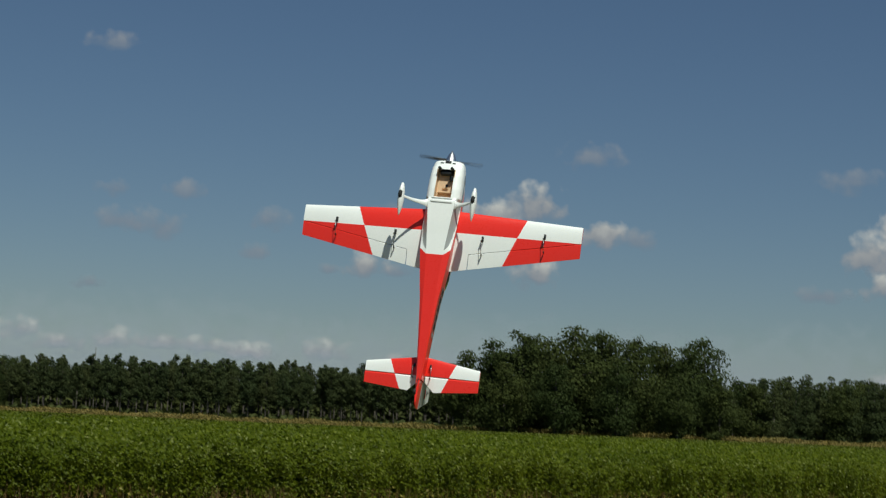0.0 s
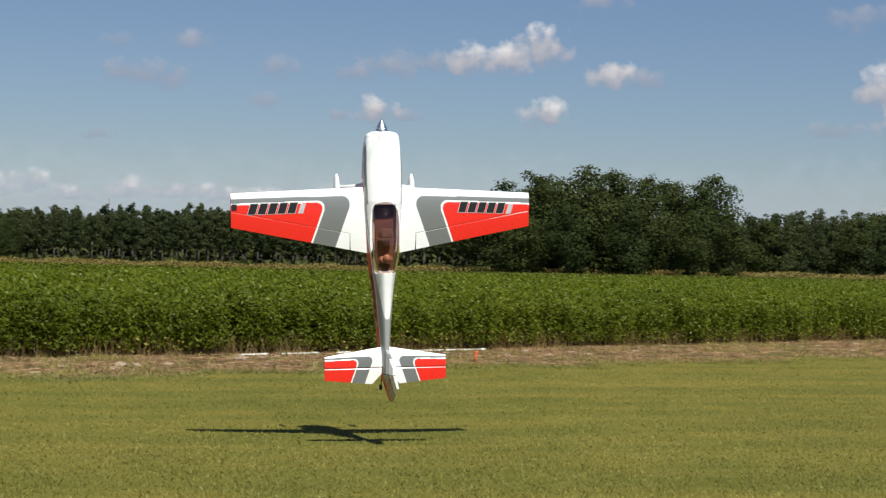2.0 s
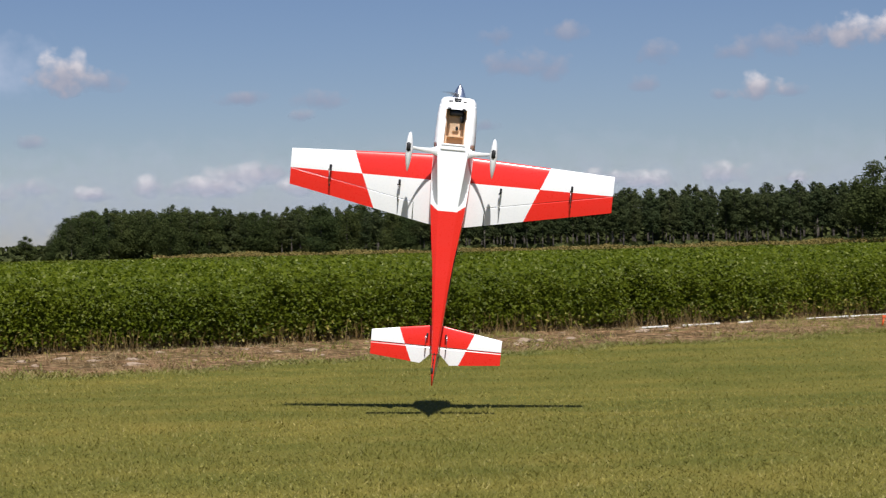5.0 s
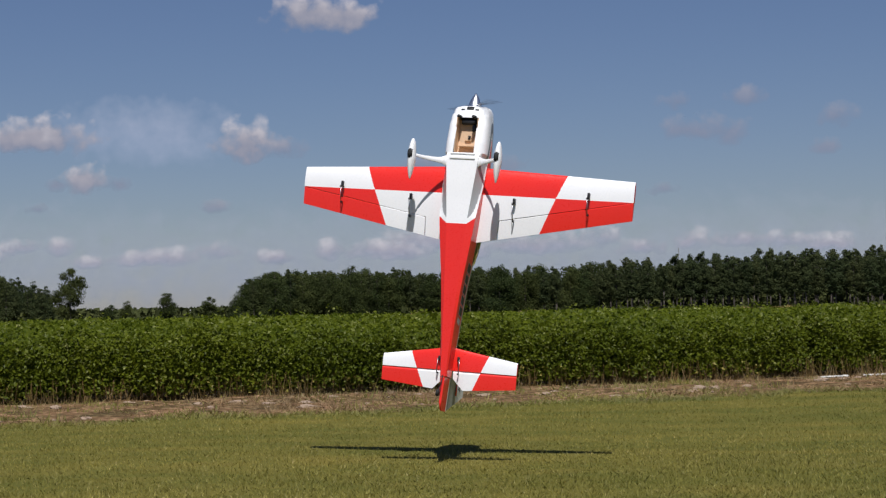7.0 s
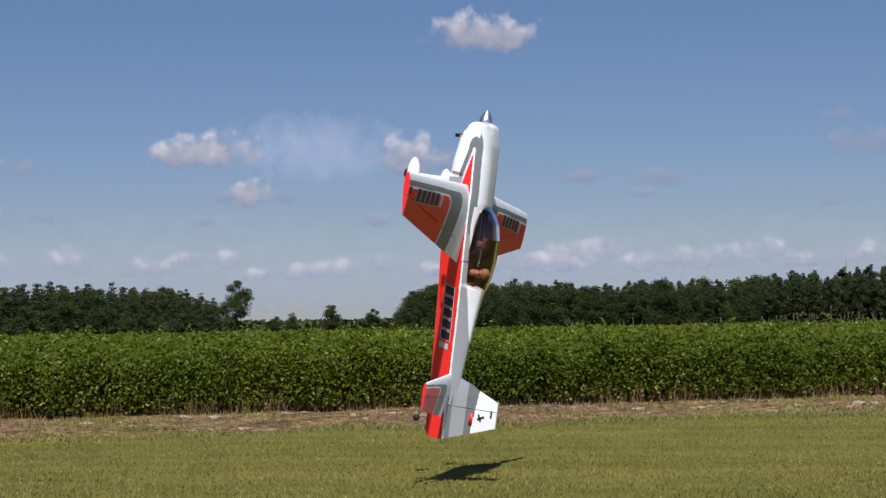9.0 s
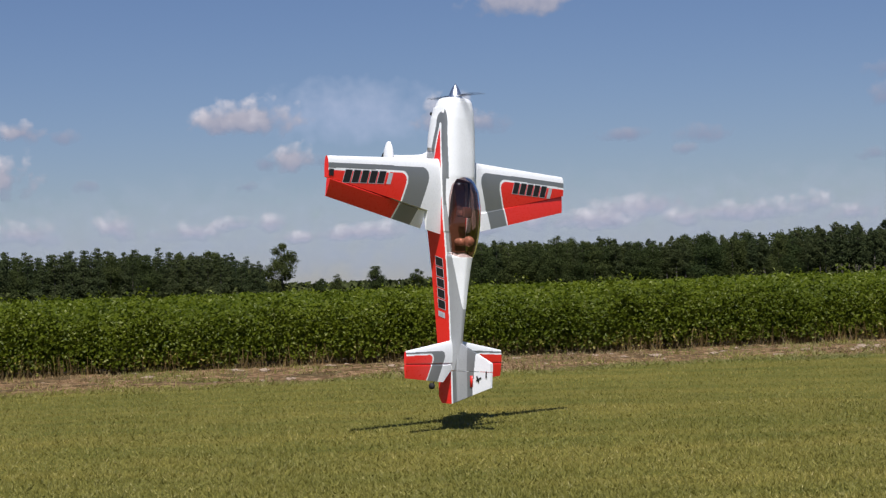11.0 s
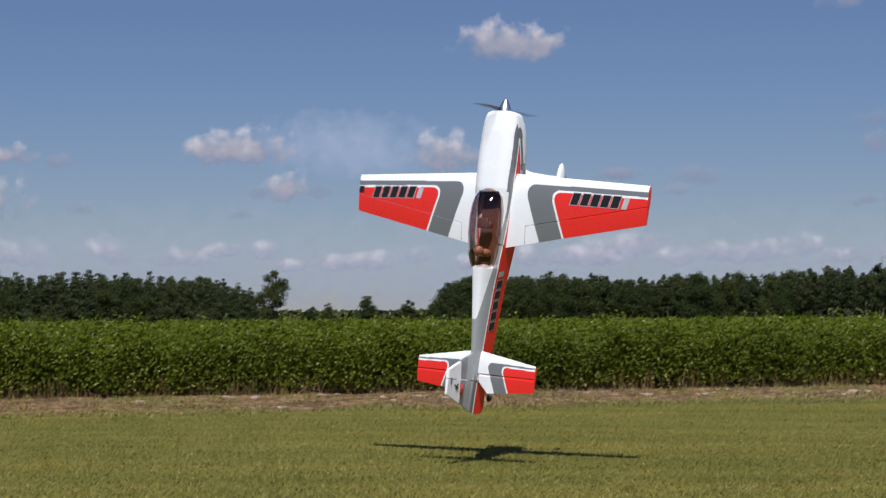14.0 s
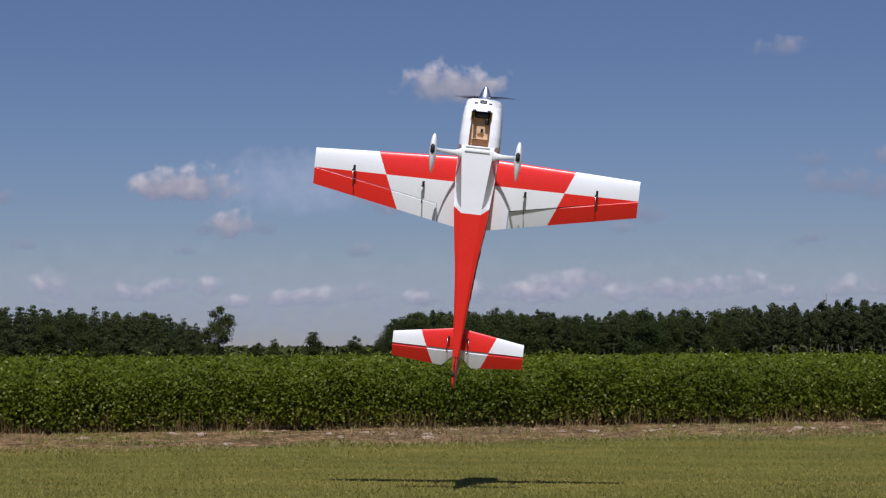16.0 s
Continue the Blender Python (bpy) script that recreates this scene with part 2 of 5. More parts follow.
# ---- mesh helpers ----
def link_mesh(name, verts, faces, mat, parent=None, smooth=False):
    """One mesh object from numpy vertices and faces of one size."""
    me = bpy.data.meshes.new(name)
    verts, faces = np.asarray(verts, dtype=np.float32), np.asarray(faces, dtype=np.int32)
    k = faces.shape[1]
    me.vertices.add(len(verts))
    me.vertices.foreach_set("co", verts.ravel())
    me.loops.add(faces.size)
    me.loops.foreach_set("vertex_index", faces.ravel())
    me.polygons.add(len(faces))
    me.polygons.foreach_set("loop_start", np.arange(0, faces.size, k, dtype=np.int32))
    me.polygons.foreach_set("loop_total", np.full(len(faces), k, dtype=np.int32))
    me.polygons.foreach_set("use_smooth", np.full(len(faces), smooth))
    for m in (mat if isinstance(mat, (list, tuple)) else [mat]):
        me.materials.append(m)
    me.update()
    me.validate()
    ob = new(name, me)
    if parent:
        ob.parent = parent
    return ob


def part(name, bm, mat, parent, label="", smooth=True):
    me = bpy.data.meshes.new(name)
    bmesh.ops.recalc_face_normals(bm, faces=bm.faces)
    for f in bm.faces:
        f.smooth = smooth
    bm.to_mesh(me)
    bm.free()
    for m in (mat if isinstance(mat, (list, tuple)) else [mat]):
        me.materials.append(m)
    ob = new(name, me)
    if parent:
        ob.parent = parent
    return tagged(ob, label)


def add_box(bm, c, s, bevel=0.0, turn=None):
    m = Matrix.Translation(c) @ (turn or Matrix.Identity(4)) @ Matrix.Diagonal((*s, 1))
    got = bmesh.ops.create_cube(bm, size=1.0, matrix=m)
    if bevel:
        edges = {e for v in got["verts"] for e in v.link_edges}
        bmesh.ops.bevel(bm, geom=list(edges), offset=bevel, segments=2, affect="EDGES", profile=0.5)


def add_tube(bm, a, b, r1, r2=None, seg=10):
    a, b = Vector(a), Vector(b)
    d = b - a
    m = Matrix.Translation((a + b) / 2) @ d.to_track_quat("Z", "Y").to_matrix().to_4x4()
    bmesh.ops.create_cone(bm, cap_ends=True, segments=seg, radius1=r1, radius2=r1 if r2 is None else r2, depth=d.length, matrix=m)


def scatter_leaves(rng, pos, size, up=0.5, aspect=1.4, fold=0.0, facing=None):
    """Diamond leaves of random tilt at the places pos; facing: directions that their upper sides lean to."""
    k = len(pos)
    nrm = rng.normal(size=(k, 3))
    if facing is None:
        nrm[:, 2] = np.abs(nrm[:, 2]) + up
    else:
        nrm = nrm * 0.5 + facing
    nrm /= np.linalg.norm(nrm, axis=1)[:, None]
    t = np.cross(nrm, rng.normal(size=(k, 3)))
    t /= np.linalg.norm(t, axis=1)[:, None] + 1e-9
    w = np.cross(nrm, t)
    s = np.asarray(size)[:, None] * 0.5
    v = np.stack([pos - t * s * aspect, pos + w * s + nrm * s * fold, pos + t * s * aspect, pos - w * s + nrm * s * fold], 1).reshape(-1, 3)
    return v, np.arange(4 * k).reshape(-1, 4)


# ---- ground, track and field ----
def land(x, y):
    """Height of the ground: a shallow dip in the lawn, and a slow fall of the field towards the woods."""
    r = np.hypot(x, np.maximum(y, 0.0))
    u = np.clip((r - 50) / 320, 0, 1)
    dip = 0.08 * np.exp(-((x - 3.8) / 3.3) ** 2 - ((y - 16.2) / 2.6) ** 2)
    deep = np.interp(np.degrees(np.arctan2(-x, np.maximum(y, 1.0))), [-32, -24, -12], [0.6, 0.95, 1.65])
    return -deep * u * u * (3 - 2 * u) - 0.0031 * np.maximum(0, r - 370) - dip


def grass_edge(x):
    return 21.05 + 0.445 * x - 0.0025 * x * x


def dirt_edge(x):
    return grass_edge(x) + 0.26 * np.sin(x * 1.7) + 0.2 * np.sin(x * 4.1 + 1) + 0.1 * np.sin(x * 11.3 + 2)


def crop_edge(x):
    return 25.3 + 0.40 * x + 0.0035 * np.maximum(0, x) ** 2 - 0.3 * np.exp(-((x - 4.5) / 4.0) ** 2)


def sheet(name, xs, ys, height, mat):
    gx, gy = np.meshgrid(xs, ys)
    v = np.stack([gx, gy, height(gx, gy)], -1).reshape(-1, 3)
    nx, ny = len(xs), len(ys)
    i = (np.arange(ny - 1)[:, None] * nx + np.arange(nx - 1)).ravel()
    return link_mesh(name, v, np.stack([i, i + 1, i + nx + 1, i + nx], 1), mat, smooth=True)


far = np.array([500.0, 700, 1000, 1400, 1900, 2400])
gxs = np.concatenate([-far[::-1], np.arange(-400, -20, 20.0), np.arange(-20, 30, 0.5), np.arange(30, 420, 20.0), far])
gys = np.concatenate([-far[::-1], np.arange(-400, 4, 20.0), np.arange(4, 30, 0.5), np.arange(30, 420, 10.0), far])
ground = sheet("ground", gxs, gys, land, LAWN)
tagged(ground, "flat mown green and straw-coloured grass field", "ground", kind="structure")

rng = np.random.default_rng(4)


def dirt_strip():
    s = np.linspace(-40, 70, 560)
    w = np.linspace(0, 1, 34)
    S, Wd = np.meshgrid(s, w)
    y0, y1 = dirt_edge(S), crop_edge(S) + 1.2
    Y = y0 + (y1 - y0) * Wd
    lumps = np.array([noise.noise(Vector((a * 1.3, b * 1.3, 0.0))) + 0.5 * noise.noise(Vector((a * 4.1, b * 4.1, 3.0))) for a, b in zip(S.ravel(), Y.ravel())]).reshape(S.shape)
    Z = land(S, Y) + 0.004 + np.minimum(Wd * 4, 1) * (0.022 + 0.035 * lumps)
    v = np.stack([S, Y, Z], -1).reshape(-1, 3)
    nx, ny = len(s), len(w)
    i = (np.arange(ny - 1)[:, None] * nx + np.arange(nx - 1)).ravel()
    ob = link_mesh("dirt_track", v, np.stack([i, i + 1, i + nx + 1, i + nx], 1), DIRT, smooth=True)
    return tagged(ob, "bare reddish dirt strip between lawn and crop", "dirt track", kind="structure")


dirt_strip()

# soil under the crop
soil_rows = np.concatenate([np.linspace(0, 40, 9), np.arange(50, 360, 10.0)])
sx = np.linspace(-40, 70, 60)
sv = np.stack([np.stack([sx * (1 + d / 45), crop_edge(sx) + 0.6 + d, 0 * sx], 1) for d in soil_rows])
sv[..., 2] = land(sv[..., 0], sv[..., 1]) + 0.02
si = (np.arange(len(soil_rows) - 1)[:, None] * 60 + np.arange(59)).ravel()
tagged(link_mesh("field_soil", sv.reshape(-1, 3), np.stack([si, si + 1, si + 61, si + 60], 1), SOIL), "dark soil under the soybean rows", "soil", kind="structure")


def crop():
    """Soybean leaves: a dense front hedge, then the canopy thinning into the distance."""
    def lay(k, d0, d1, x0, x1, z0, z1, s0, s1, up, power=1.0, spread=0.0, lift=1.0):
        d = d0 + (d1 - d0) * rng.random(k) ** power
        x = x0 + (x1 - x0) * rng.random(k)
        x = x * (1 + spread * d / 30)
        y = crop_edge(np.clip(x, -60, 60)) + np.where(d < 3, 0.10 * np.sin(x * 2.3) + 0.08 * np.sin(x * 5.9 + 1) + 0.06 * np.sin(x * 13.1), 0) + d
        top = 0.90 + 0.10 * np.sin(x * 2.1 + y) * np.sin(y * 1.3 + 0.7 * x) + 0.05 * np.sin(x * 7.3 + 1.3 * y)
        z = z0 + (z1 - z0) * rng.random(k) ** lift
        return np.stack([x, y, z * top + land(x, y)], 1), rng.uniform(s0, s1, k)
    def bed(*groups):
        return np.concatenate([g[0] for g in groups]), np.concatenate([g[1] for g in groups])
    # the front row leans its leaves to the light, the canopy lies flatter
    p, s = bed(lay(270000, 0.0, 0.7, -16, 32, 0.10, 1.0, 0.019, 0.050, 0.3, 0.8, lift=0.85), lay(100000, -0.25, 0.25, -16, 32, 0.14, 0.90, 0.018, 0.042, 0.25, lift=0.8))
    v1, f1 = scatter_leaves(rng, p, s, 0.4, 1.7, 0.25, facing=np.array((0.0, -0.42, 0.45)))
    p, s = bed(lay(120000, 0.7, 2.5, -18, 35, 0.5, 1.04, 0.030, 0.066, 0.5), lay(190000, 2.5, 12, -20, 42, 0.76, 1.05, 0.038, 0.078, 0.8), lay(190000, 12, 45, -26, 62, 0.82, 1.02, 0.045, 0.095, 1.0))
    v2, f2 = scatter_leaves(rng, p, s, 0.4, 1.5, 0.25, facing=np.array((0.0, -0.25, 0.55)))
    near = link_mesh("soybean_crop", np.concatenate([v1, v2]), np.concatenate([f1, f2 + len(v1)]), SOY)
    tagged(near, "dense waist-high green soybean plants with yellowing lower leaves", "soybean crop", kind="stuff")
    p, s = lay(7000, -0.3, 0.3, -18, 34, 0.05, 0.36, 0.022, 0.048, 0.2)
    p = p[np.sin(p[:, 0] * 1.9) + np.sin(p[:, 0] * 0.7 + 2) > -0.6]
    v, f = scatter_leaves(rng, p, s[:len(p)], 0.3, 1.4, 0.25)
    tagged(link_mesh("yellow_leaves", v, f, YELLOW), "yellowing lower soybean leaves at the field margin", "leaves", kind="stuff")
    # taller shoots standing out of the canopy
    k = 1500
    x, d = rng.uniform(-18, 36, k), 14 * rng.random(k) ** 1.6
    base = np.stack([x, crop_edge(x) + d, 0 * x], 1)
    tall = rng.uniform(0.92, 1.12, k) + 0.12 * rng.random(k) ** 3
    pp = np.repeat(base, 18, 0) + rng.normal(size=(k * 18, 3)) * (0.07, 0.07, 0.03)
    pp[:, 2] += np.repeat(tall, 18) - rng.random(k * 18) * 0.28
    v, f = scatter_leaves(rng, pp, rng.uniform(0.024, 0.055, k * 18), 0.5, 1.6, 0.25)
    tagged(link_mesh("soybean_shoots", v, f, SOY), "taller soybean shoots above the green canopy", "soybean crop", kind="stuff")
    # far canopy
    k = 150000
    d = 45 + 335 * rng.random(k) ** 1.3
    y = 30 + d
    x = (rng.random(k) * 1.25 - 0.5) * y
    keep = np.hypot(x, y) < 366
    pos = np.stack([x, y, 0.76 + 0.16 * rng.random(k) + land(x, y)], 1)[keep]
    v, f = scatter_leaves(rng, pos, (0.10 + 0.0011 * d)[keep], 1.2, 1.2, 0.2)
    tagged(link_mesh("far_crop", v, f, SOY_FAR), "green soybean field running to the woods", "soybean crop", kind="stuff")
    # stems at the front
    k = 15000
    x, d = rng.uniform(-18, 34, k), rng.uniform(-0.25, 0.7, k)
    a = np.stack([x, crop_edge(x) + d, 0 * x], 1)
    lean = rng.normal(size=(k, 2)) * 0.05
    h = 0.07 + 0.28 * rng.random(k) ** 1.5
    b2 = a + np.stack([lean[:, 0], lean[:, 1], h], 1)
    w = np.array([0.0036, 0.0, 0.0])
    v = np.stack([a - w, a + w, b2 + w * 0.6, b2 - w * 0.6], 1).reshape(-1, 3)
    tagged(link_mesh("crop_stems", v, np.arange(4 * k).reshape(-1, 4), STEM), "brown dry soybean stems at the field margin", "stems", kind="stuff")
    # added sheet under the leaves: gaps show its green instead of black shade
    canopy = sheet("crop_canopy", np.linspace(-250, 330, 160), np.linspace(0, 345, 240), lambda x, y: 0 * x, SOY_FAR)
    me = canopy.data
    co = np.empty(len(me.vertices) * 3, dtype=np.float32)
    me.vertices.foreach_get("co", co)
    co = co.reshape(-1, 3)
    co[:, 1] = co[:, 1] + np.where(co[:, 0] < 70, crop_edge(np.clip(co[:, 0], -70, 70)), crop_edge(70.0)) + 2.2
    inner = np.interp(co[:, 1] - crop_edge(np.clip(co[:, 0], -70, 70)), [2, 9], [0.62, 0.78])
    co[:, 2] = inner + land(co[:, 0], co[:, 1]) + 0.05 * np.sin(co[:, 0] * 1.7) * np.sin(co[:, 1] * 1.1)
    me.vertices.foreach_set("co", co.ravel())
    tagged(canopy, "added green sheet that fills the gaps under the soybean leaves", "soybean crop", kind="stuff")


crop()


def far_margin():
    k = 60000
    a, r = np.radians(rng.uniform(-38, 3.5, k)), rng.uniform(366, 388, k)
    x, y = -np.sin(a) * r, np.cos(a) * r
    tall = 1.65 + 0.3 * np.sin(a * 160) * np.sin(a * 61 + 1) + 0.3 * rng.random(k) ** 4
    pos = np.stack([x, y, land(x, y) + 0.1 + rng.random(k) ** 0.7 * tall], 1)
    v, f = scatter_leaves(rng, pos, rng.uniform(0.10, 0.24, k), 0.1, 2.2)
    tagged(link_mesh("weed_margin", v, f, TASSEL), "tall dry tan weeds along the woods", "weeds", kind="stuff")


far_margin()


def lawn_blades():
    k = 640000
    u = rng.random(k)
    y = np.where(rng.random(k) < 0.55, 1 / (1 / 6.0 - u * (1 / 6.0 - 1 / 32.0)), 6.0 + 26 * u)
    x = -0.48 * y - 2 + rng.random(k) * (1.22 * y + 4)
    keep = y < grass_edge(x) + np.abs(rng.normal(size=k)) * 0.6 - 0.05 + 0.2 * np.sin(x * 0.8) + 0.2 * np.sin(x * 2.9 + 1)
    x, y = x[keep], y[keep]
    k = len(x)
    a = np.stack([x, y, land(x, y)], 1)
    clump = 0.5 + 0.5 * np.sin(x * 3.1 + 2 * np.sin(y * 1.9)) * np.sin(y * 2.7 + x)
    h = rng.uniform(0.010, 0.028, k) * (0.7 + 0.5 * clump)
    lean = rng.normal(size=(k, 2)) * 0.013
    tip = a + np.stack([lean[:, 0], lean[:, 1], h], 1)
    ang = rng.random(k) * math.tau
    w = np.stack([np.cos(ang), np.sin(ang), 0 * ang], 1) * rng.uniform(0.0022, 0.0048, k)[:, None]
    v = np.stack([a - w, a + w, tip], 1).reshape(-1, 3)
    tagged(link_mesh("grass", v, np.arange(3 * k).reshape(-1, 3), BLADE), "short mown grass blades, green mixed with straw", "grass", kind="stuff")
    # a ragged fringe of longer grass where the mower stops
    k = 28000
    x = rng.uniform(-13, 26, k)
    y = dirt_edge(x) + rng.normal(size=k) * 0.22 + 0.12 * np.sin(x * 7.7)
    a = np.stack([x, y, land(x, y)], 1)
    tip = a + np.stack([rng.normal(size=k) * 0.025, rng.normal(size=k) * 0.02, rng.uniform(0.02, 0.05, k)], 1)
    w = np.stack([rng.uniform(0.003, 0.006, k), 0 * x, 0 * x], 1)
    tagged(link_mesh("grass_fringe", np.stack([a - w, a + w, tip], 1).reshape(-1, 3), np.arange(3 * k).reshape(-1, 3), BLADE), "ragged longer grass along the dirt strip", "grass", kind="stuff")
    # straw and weeds on the dirt strip
    k = 90000
    x = rng.uniform(-14, 30, k)
    y = grass_edge(x) - 0.2 + rng.random(k) * (crop_edge(x) + 0.2 - grass_edge(x))
    patch = np.sin(x * 0.9) + np.sin(x * 2.3 + y) + 0.7 * rng.normal(size=k)
    bare = np.sin(x * 1.37 + 0.5) + np.sin(x * 3.1 + 2.2 * y) + np.sin(y * 5.3 - x) + 0.8 * rng.normal(size=k)
    x, y, patch = x[bare < 0.35], y[bare < 0.35], patch[bare < 0.35]
    k = len(x)
    a = np.stack([x, y, 0 * x + 0.012], 1)
    near_crop = (y - grass_edge(x)) / (crop_edge(x) - grass_edge(x))
    h = rng.uniform(0.02, 0.06, k) * (0.8 + 0.9 * np.clip(near_crop, 0, 1) ** 2 * rng.random(k))
    tip = a + np.stack([rng.normal(size=k) * 0.05, rng.normal(size=k) * 0.04, h], 1)
    w = np.stack([np.full(k, 0.006), 0 * x, 0 * x], 1)
    # taller tufts here and there
    tufts = (np.sin(x * 5.1 + 3 * np.sin(y * 2.1)) * np.sin(y * 6.7 + x * 1.3) > 0.86).astype(float)
    tip[:, 2] += tufts * rng.uniform(0.02, 0.11, k)
    v = np.stack([a - w, a + w, tip], 1)
    green = patch + 1.2 * tufts + 1.6 * np.clip(0.35 - near_crop, 0, 1) > 0.3
    for name, sel, mat, label in (("straw_litter", ~green, STRAW, "dry straw and stubble on the dirt strip"), ("strip_weeds", green, BLADE, "low green weeds on the dirt strip")):
        q = v[sel].reshape(-1, 3)
        tagged(link_mesh(name, q, np.arange(len(q)).reshape(-1, 3), mat), label, "weeds", kind="stuff")


lawn_blades()


# ---- woods ----
def foliage_cloud(rng, blobs, k, size):
    """Leaf clumps on the shells of several blobs (x, y, z, rx, rz)."""
    weight = np.array([b[3] * b[4] for b in blobs])
    which = rng.choice(len(blobs), k, p=weight / weight.sum())
    B = np.array(blobs)[which]
    d = rng.normal(size=(k, 3))
    d /= np.linalg.norm(d, axis=1)[:, None]
    r = rng.uniform(0.35, 1.06, k)[:, None]
    pos = B[:, :3] + d * r * np.stack([B[:, 3], B[:, 3], B[:, 4]], 1)
    return scatter_leaves(rng, pos, rng.uniform(0.6, 1.3, k) * size, 0.35, 1.2, 0.3, facing=d * 1.25 + np.array((0, 0, 0.4)))


def tree(name, seed, height, kind):
    rg = np.random.default_rng(seed)
    root = new(name)
    bm = bmesh.new()
    lean = rg.normal(size=2) * 0.01 * height
    mid = (lean[0] * 0.5, lean[1] * 0.5, height * 0.5)
    topp = (lean[0], lean[1], height * (0.8 if kind == "young" else 0.9))
    r0 = height * (0.013 if kind == "pine" else 0.018)
    add_tube(bm, (0, 0, -0.1), mid, r0, r0 * 0.7, 7)
    add_tube(bm, mid, topp, r0 * 0.7, r0 * 0.2, 7)
    blobs = []
    if kind == "pine":
        start, count, wide = 0.36, 27, 0.135
    elif kind == "young":
        start, count, wide = 0.04, 20, 0.21
    elif kind == "open":
        start, count, wide = 0.2, 24, 0.28
    else:
        start, count, wide = 0.06, 24, 0.27
    for i in range(count):
        u = start + (0.97 - start) * (i + rg.random()) / count
        reach = wide * height * (math.sin(math.pi * min(1, (u - start + 0.12) / (1.12 - start))) ** 0.6 if kind != "young" else (1.05 - u))
        ang = rg.random() * math.tau
        off = reach * rg.uniform(0.2, 0.75)
        c = (lean[0] * u + off * math.cos(ang), lean[1] * u + off * math.sin(ang), u * height)
        low, high, least = {"broad": (0.5, 0.8, 0.025), "young": (0.45, 0.75, 0.045), "pine": (0.36, 0.62, 0.018), "open": (0.34, 0.60, 0.022)}[kind]
        size = reach * rg.uniform(low, high) + least * height
        blobs.append((*c, size, size * rg.uniform(0.45, 0.8)))
        add_tube(bm, (lean[0] * u, lean[1] * u, (u - 0.06) * height), c, r0 * 0.3, r0 * 0.1, 5)
    part("trunk", bm, BARK, root)
    k, s = {"pine": (2300, 0.023), "young": (3400, 0.024), "open": (6500, 0.022)}.get(kind, (6200, 0.022))
    v, f = foliage_cloud(rg, blobs, k, s * height)
    link_mesh("crown", v, f, PINE if kind in ("pine", "young") else BROAD, root)
    return root


def polar(az, dist):
    a = radians(az)
    return -math.sin(a) * dist, math.cos(a) * dist


LABELS = {
    "pine": "tall dark pine with bare lower trunk at the wood's edge",
    "young": "dense bushy dark green conifer in a plantation",
    "broad": "full dark green broadleaf tree at the field's end",
    "open": "lone airy broadleaf tree standing above the scrub",
}
PROTO = {}
for kind, count in (("pine", 5), ("young", 4), ("broad", 5), ("open", 2)):
    PROTO[kind] = []
    for i in range(count):
        ob = tree(kind + "_tree" if kind in ("pine", "broad") else ("conifer_tree" if kind == "young" else "lone_tree"), 20 + i + 10 * len(kind), 10.0, kind)
        tagged(ob, LABELS[kind], "tree", "woods behind the field")
        PROTO[kind].append(ob)
USED = set()
rt = random.Random(11)


def plant(kind, az, dist, height):
    x, y = polar(az, dist)
    ob = rt.choice([o for o in PROTO[kind] if o.name not in USED] or PROTO[kind])
    z = float(land(x, y))
    m = pose(x, y, z, 0, 0, rt.uniform(0, 360))
    if ob.name in USED:
        ob = copy_thing(ob, m)
    else:
        USED.add(ob.name)
        ob.matrix_basis = m
    s = (height - z) / 10.0
    w = s * rt.uniform(0.9, 1.2)
    ob.scale = (w, w, s)
    return ob


def skyline(az):
    """Height of the tree tops above the horizon, in degrees, by azimuth to the left of north."""
    return float(np.interp(az, [-40, -33, -28, -18, -12, -8, -5, 2, 5.6, 6.4, 12.4, 13.4, 17, 22, 30], [1.55, 1.5, 1.45, 1.45, 1.45, 1.38, 1.2, 0.98, 1.0, 0.7, 0.72, 0.98, 1.1, 1.15, 1.2]))


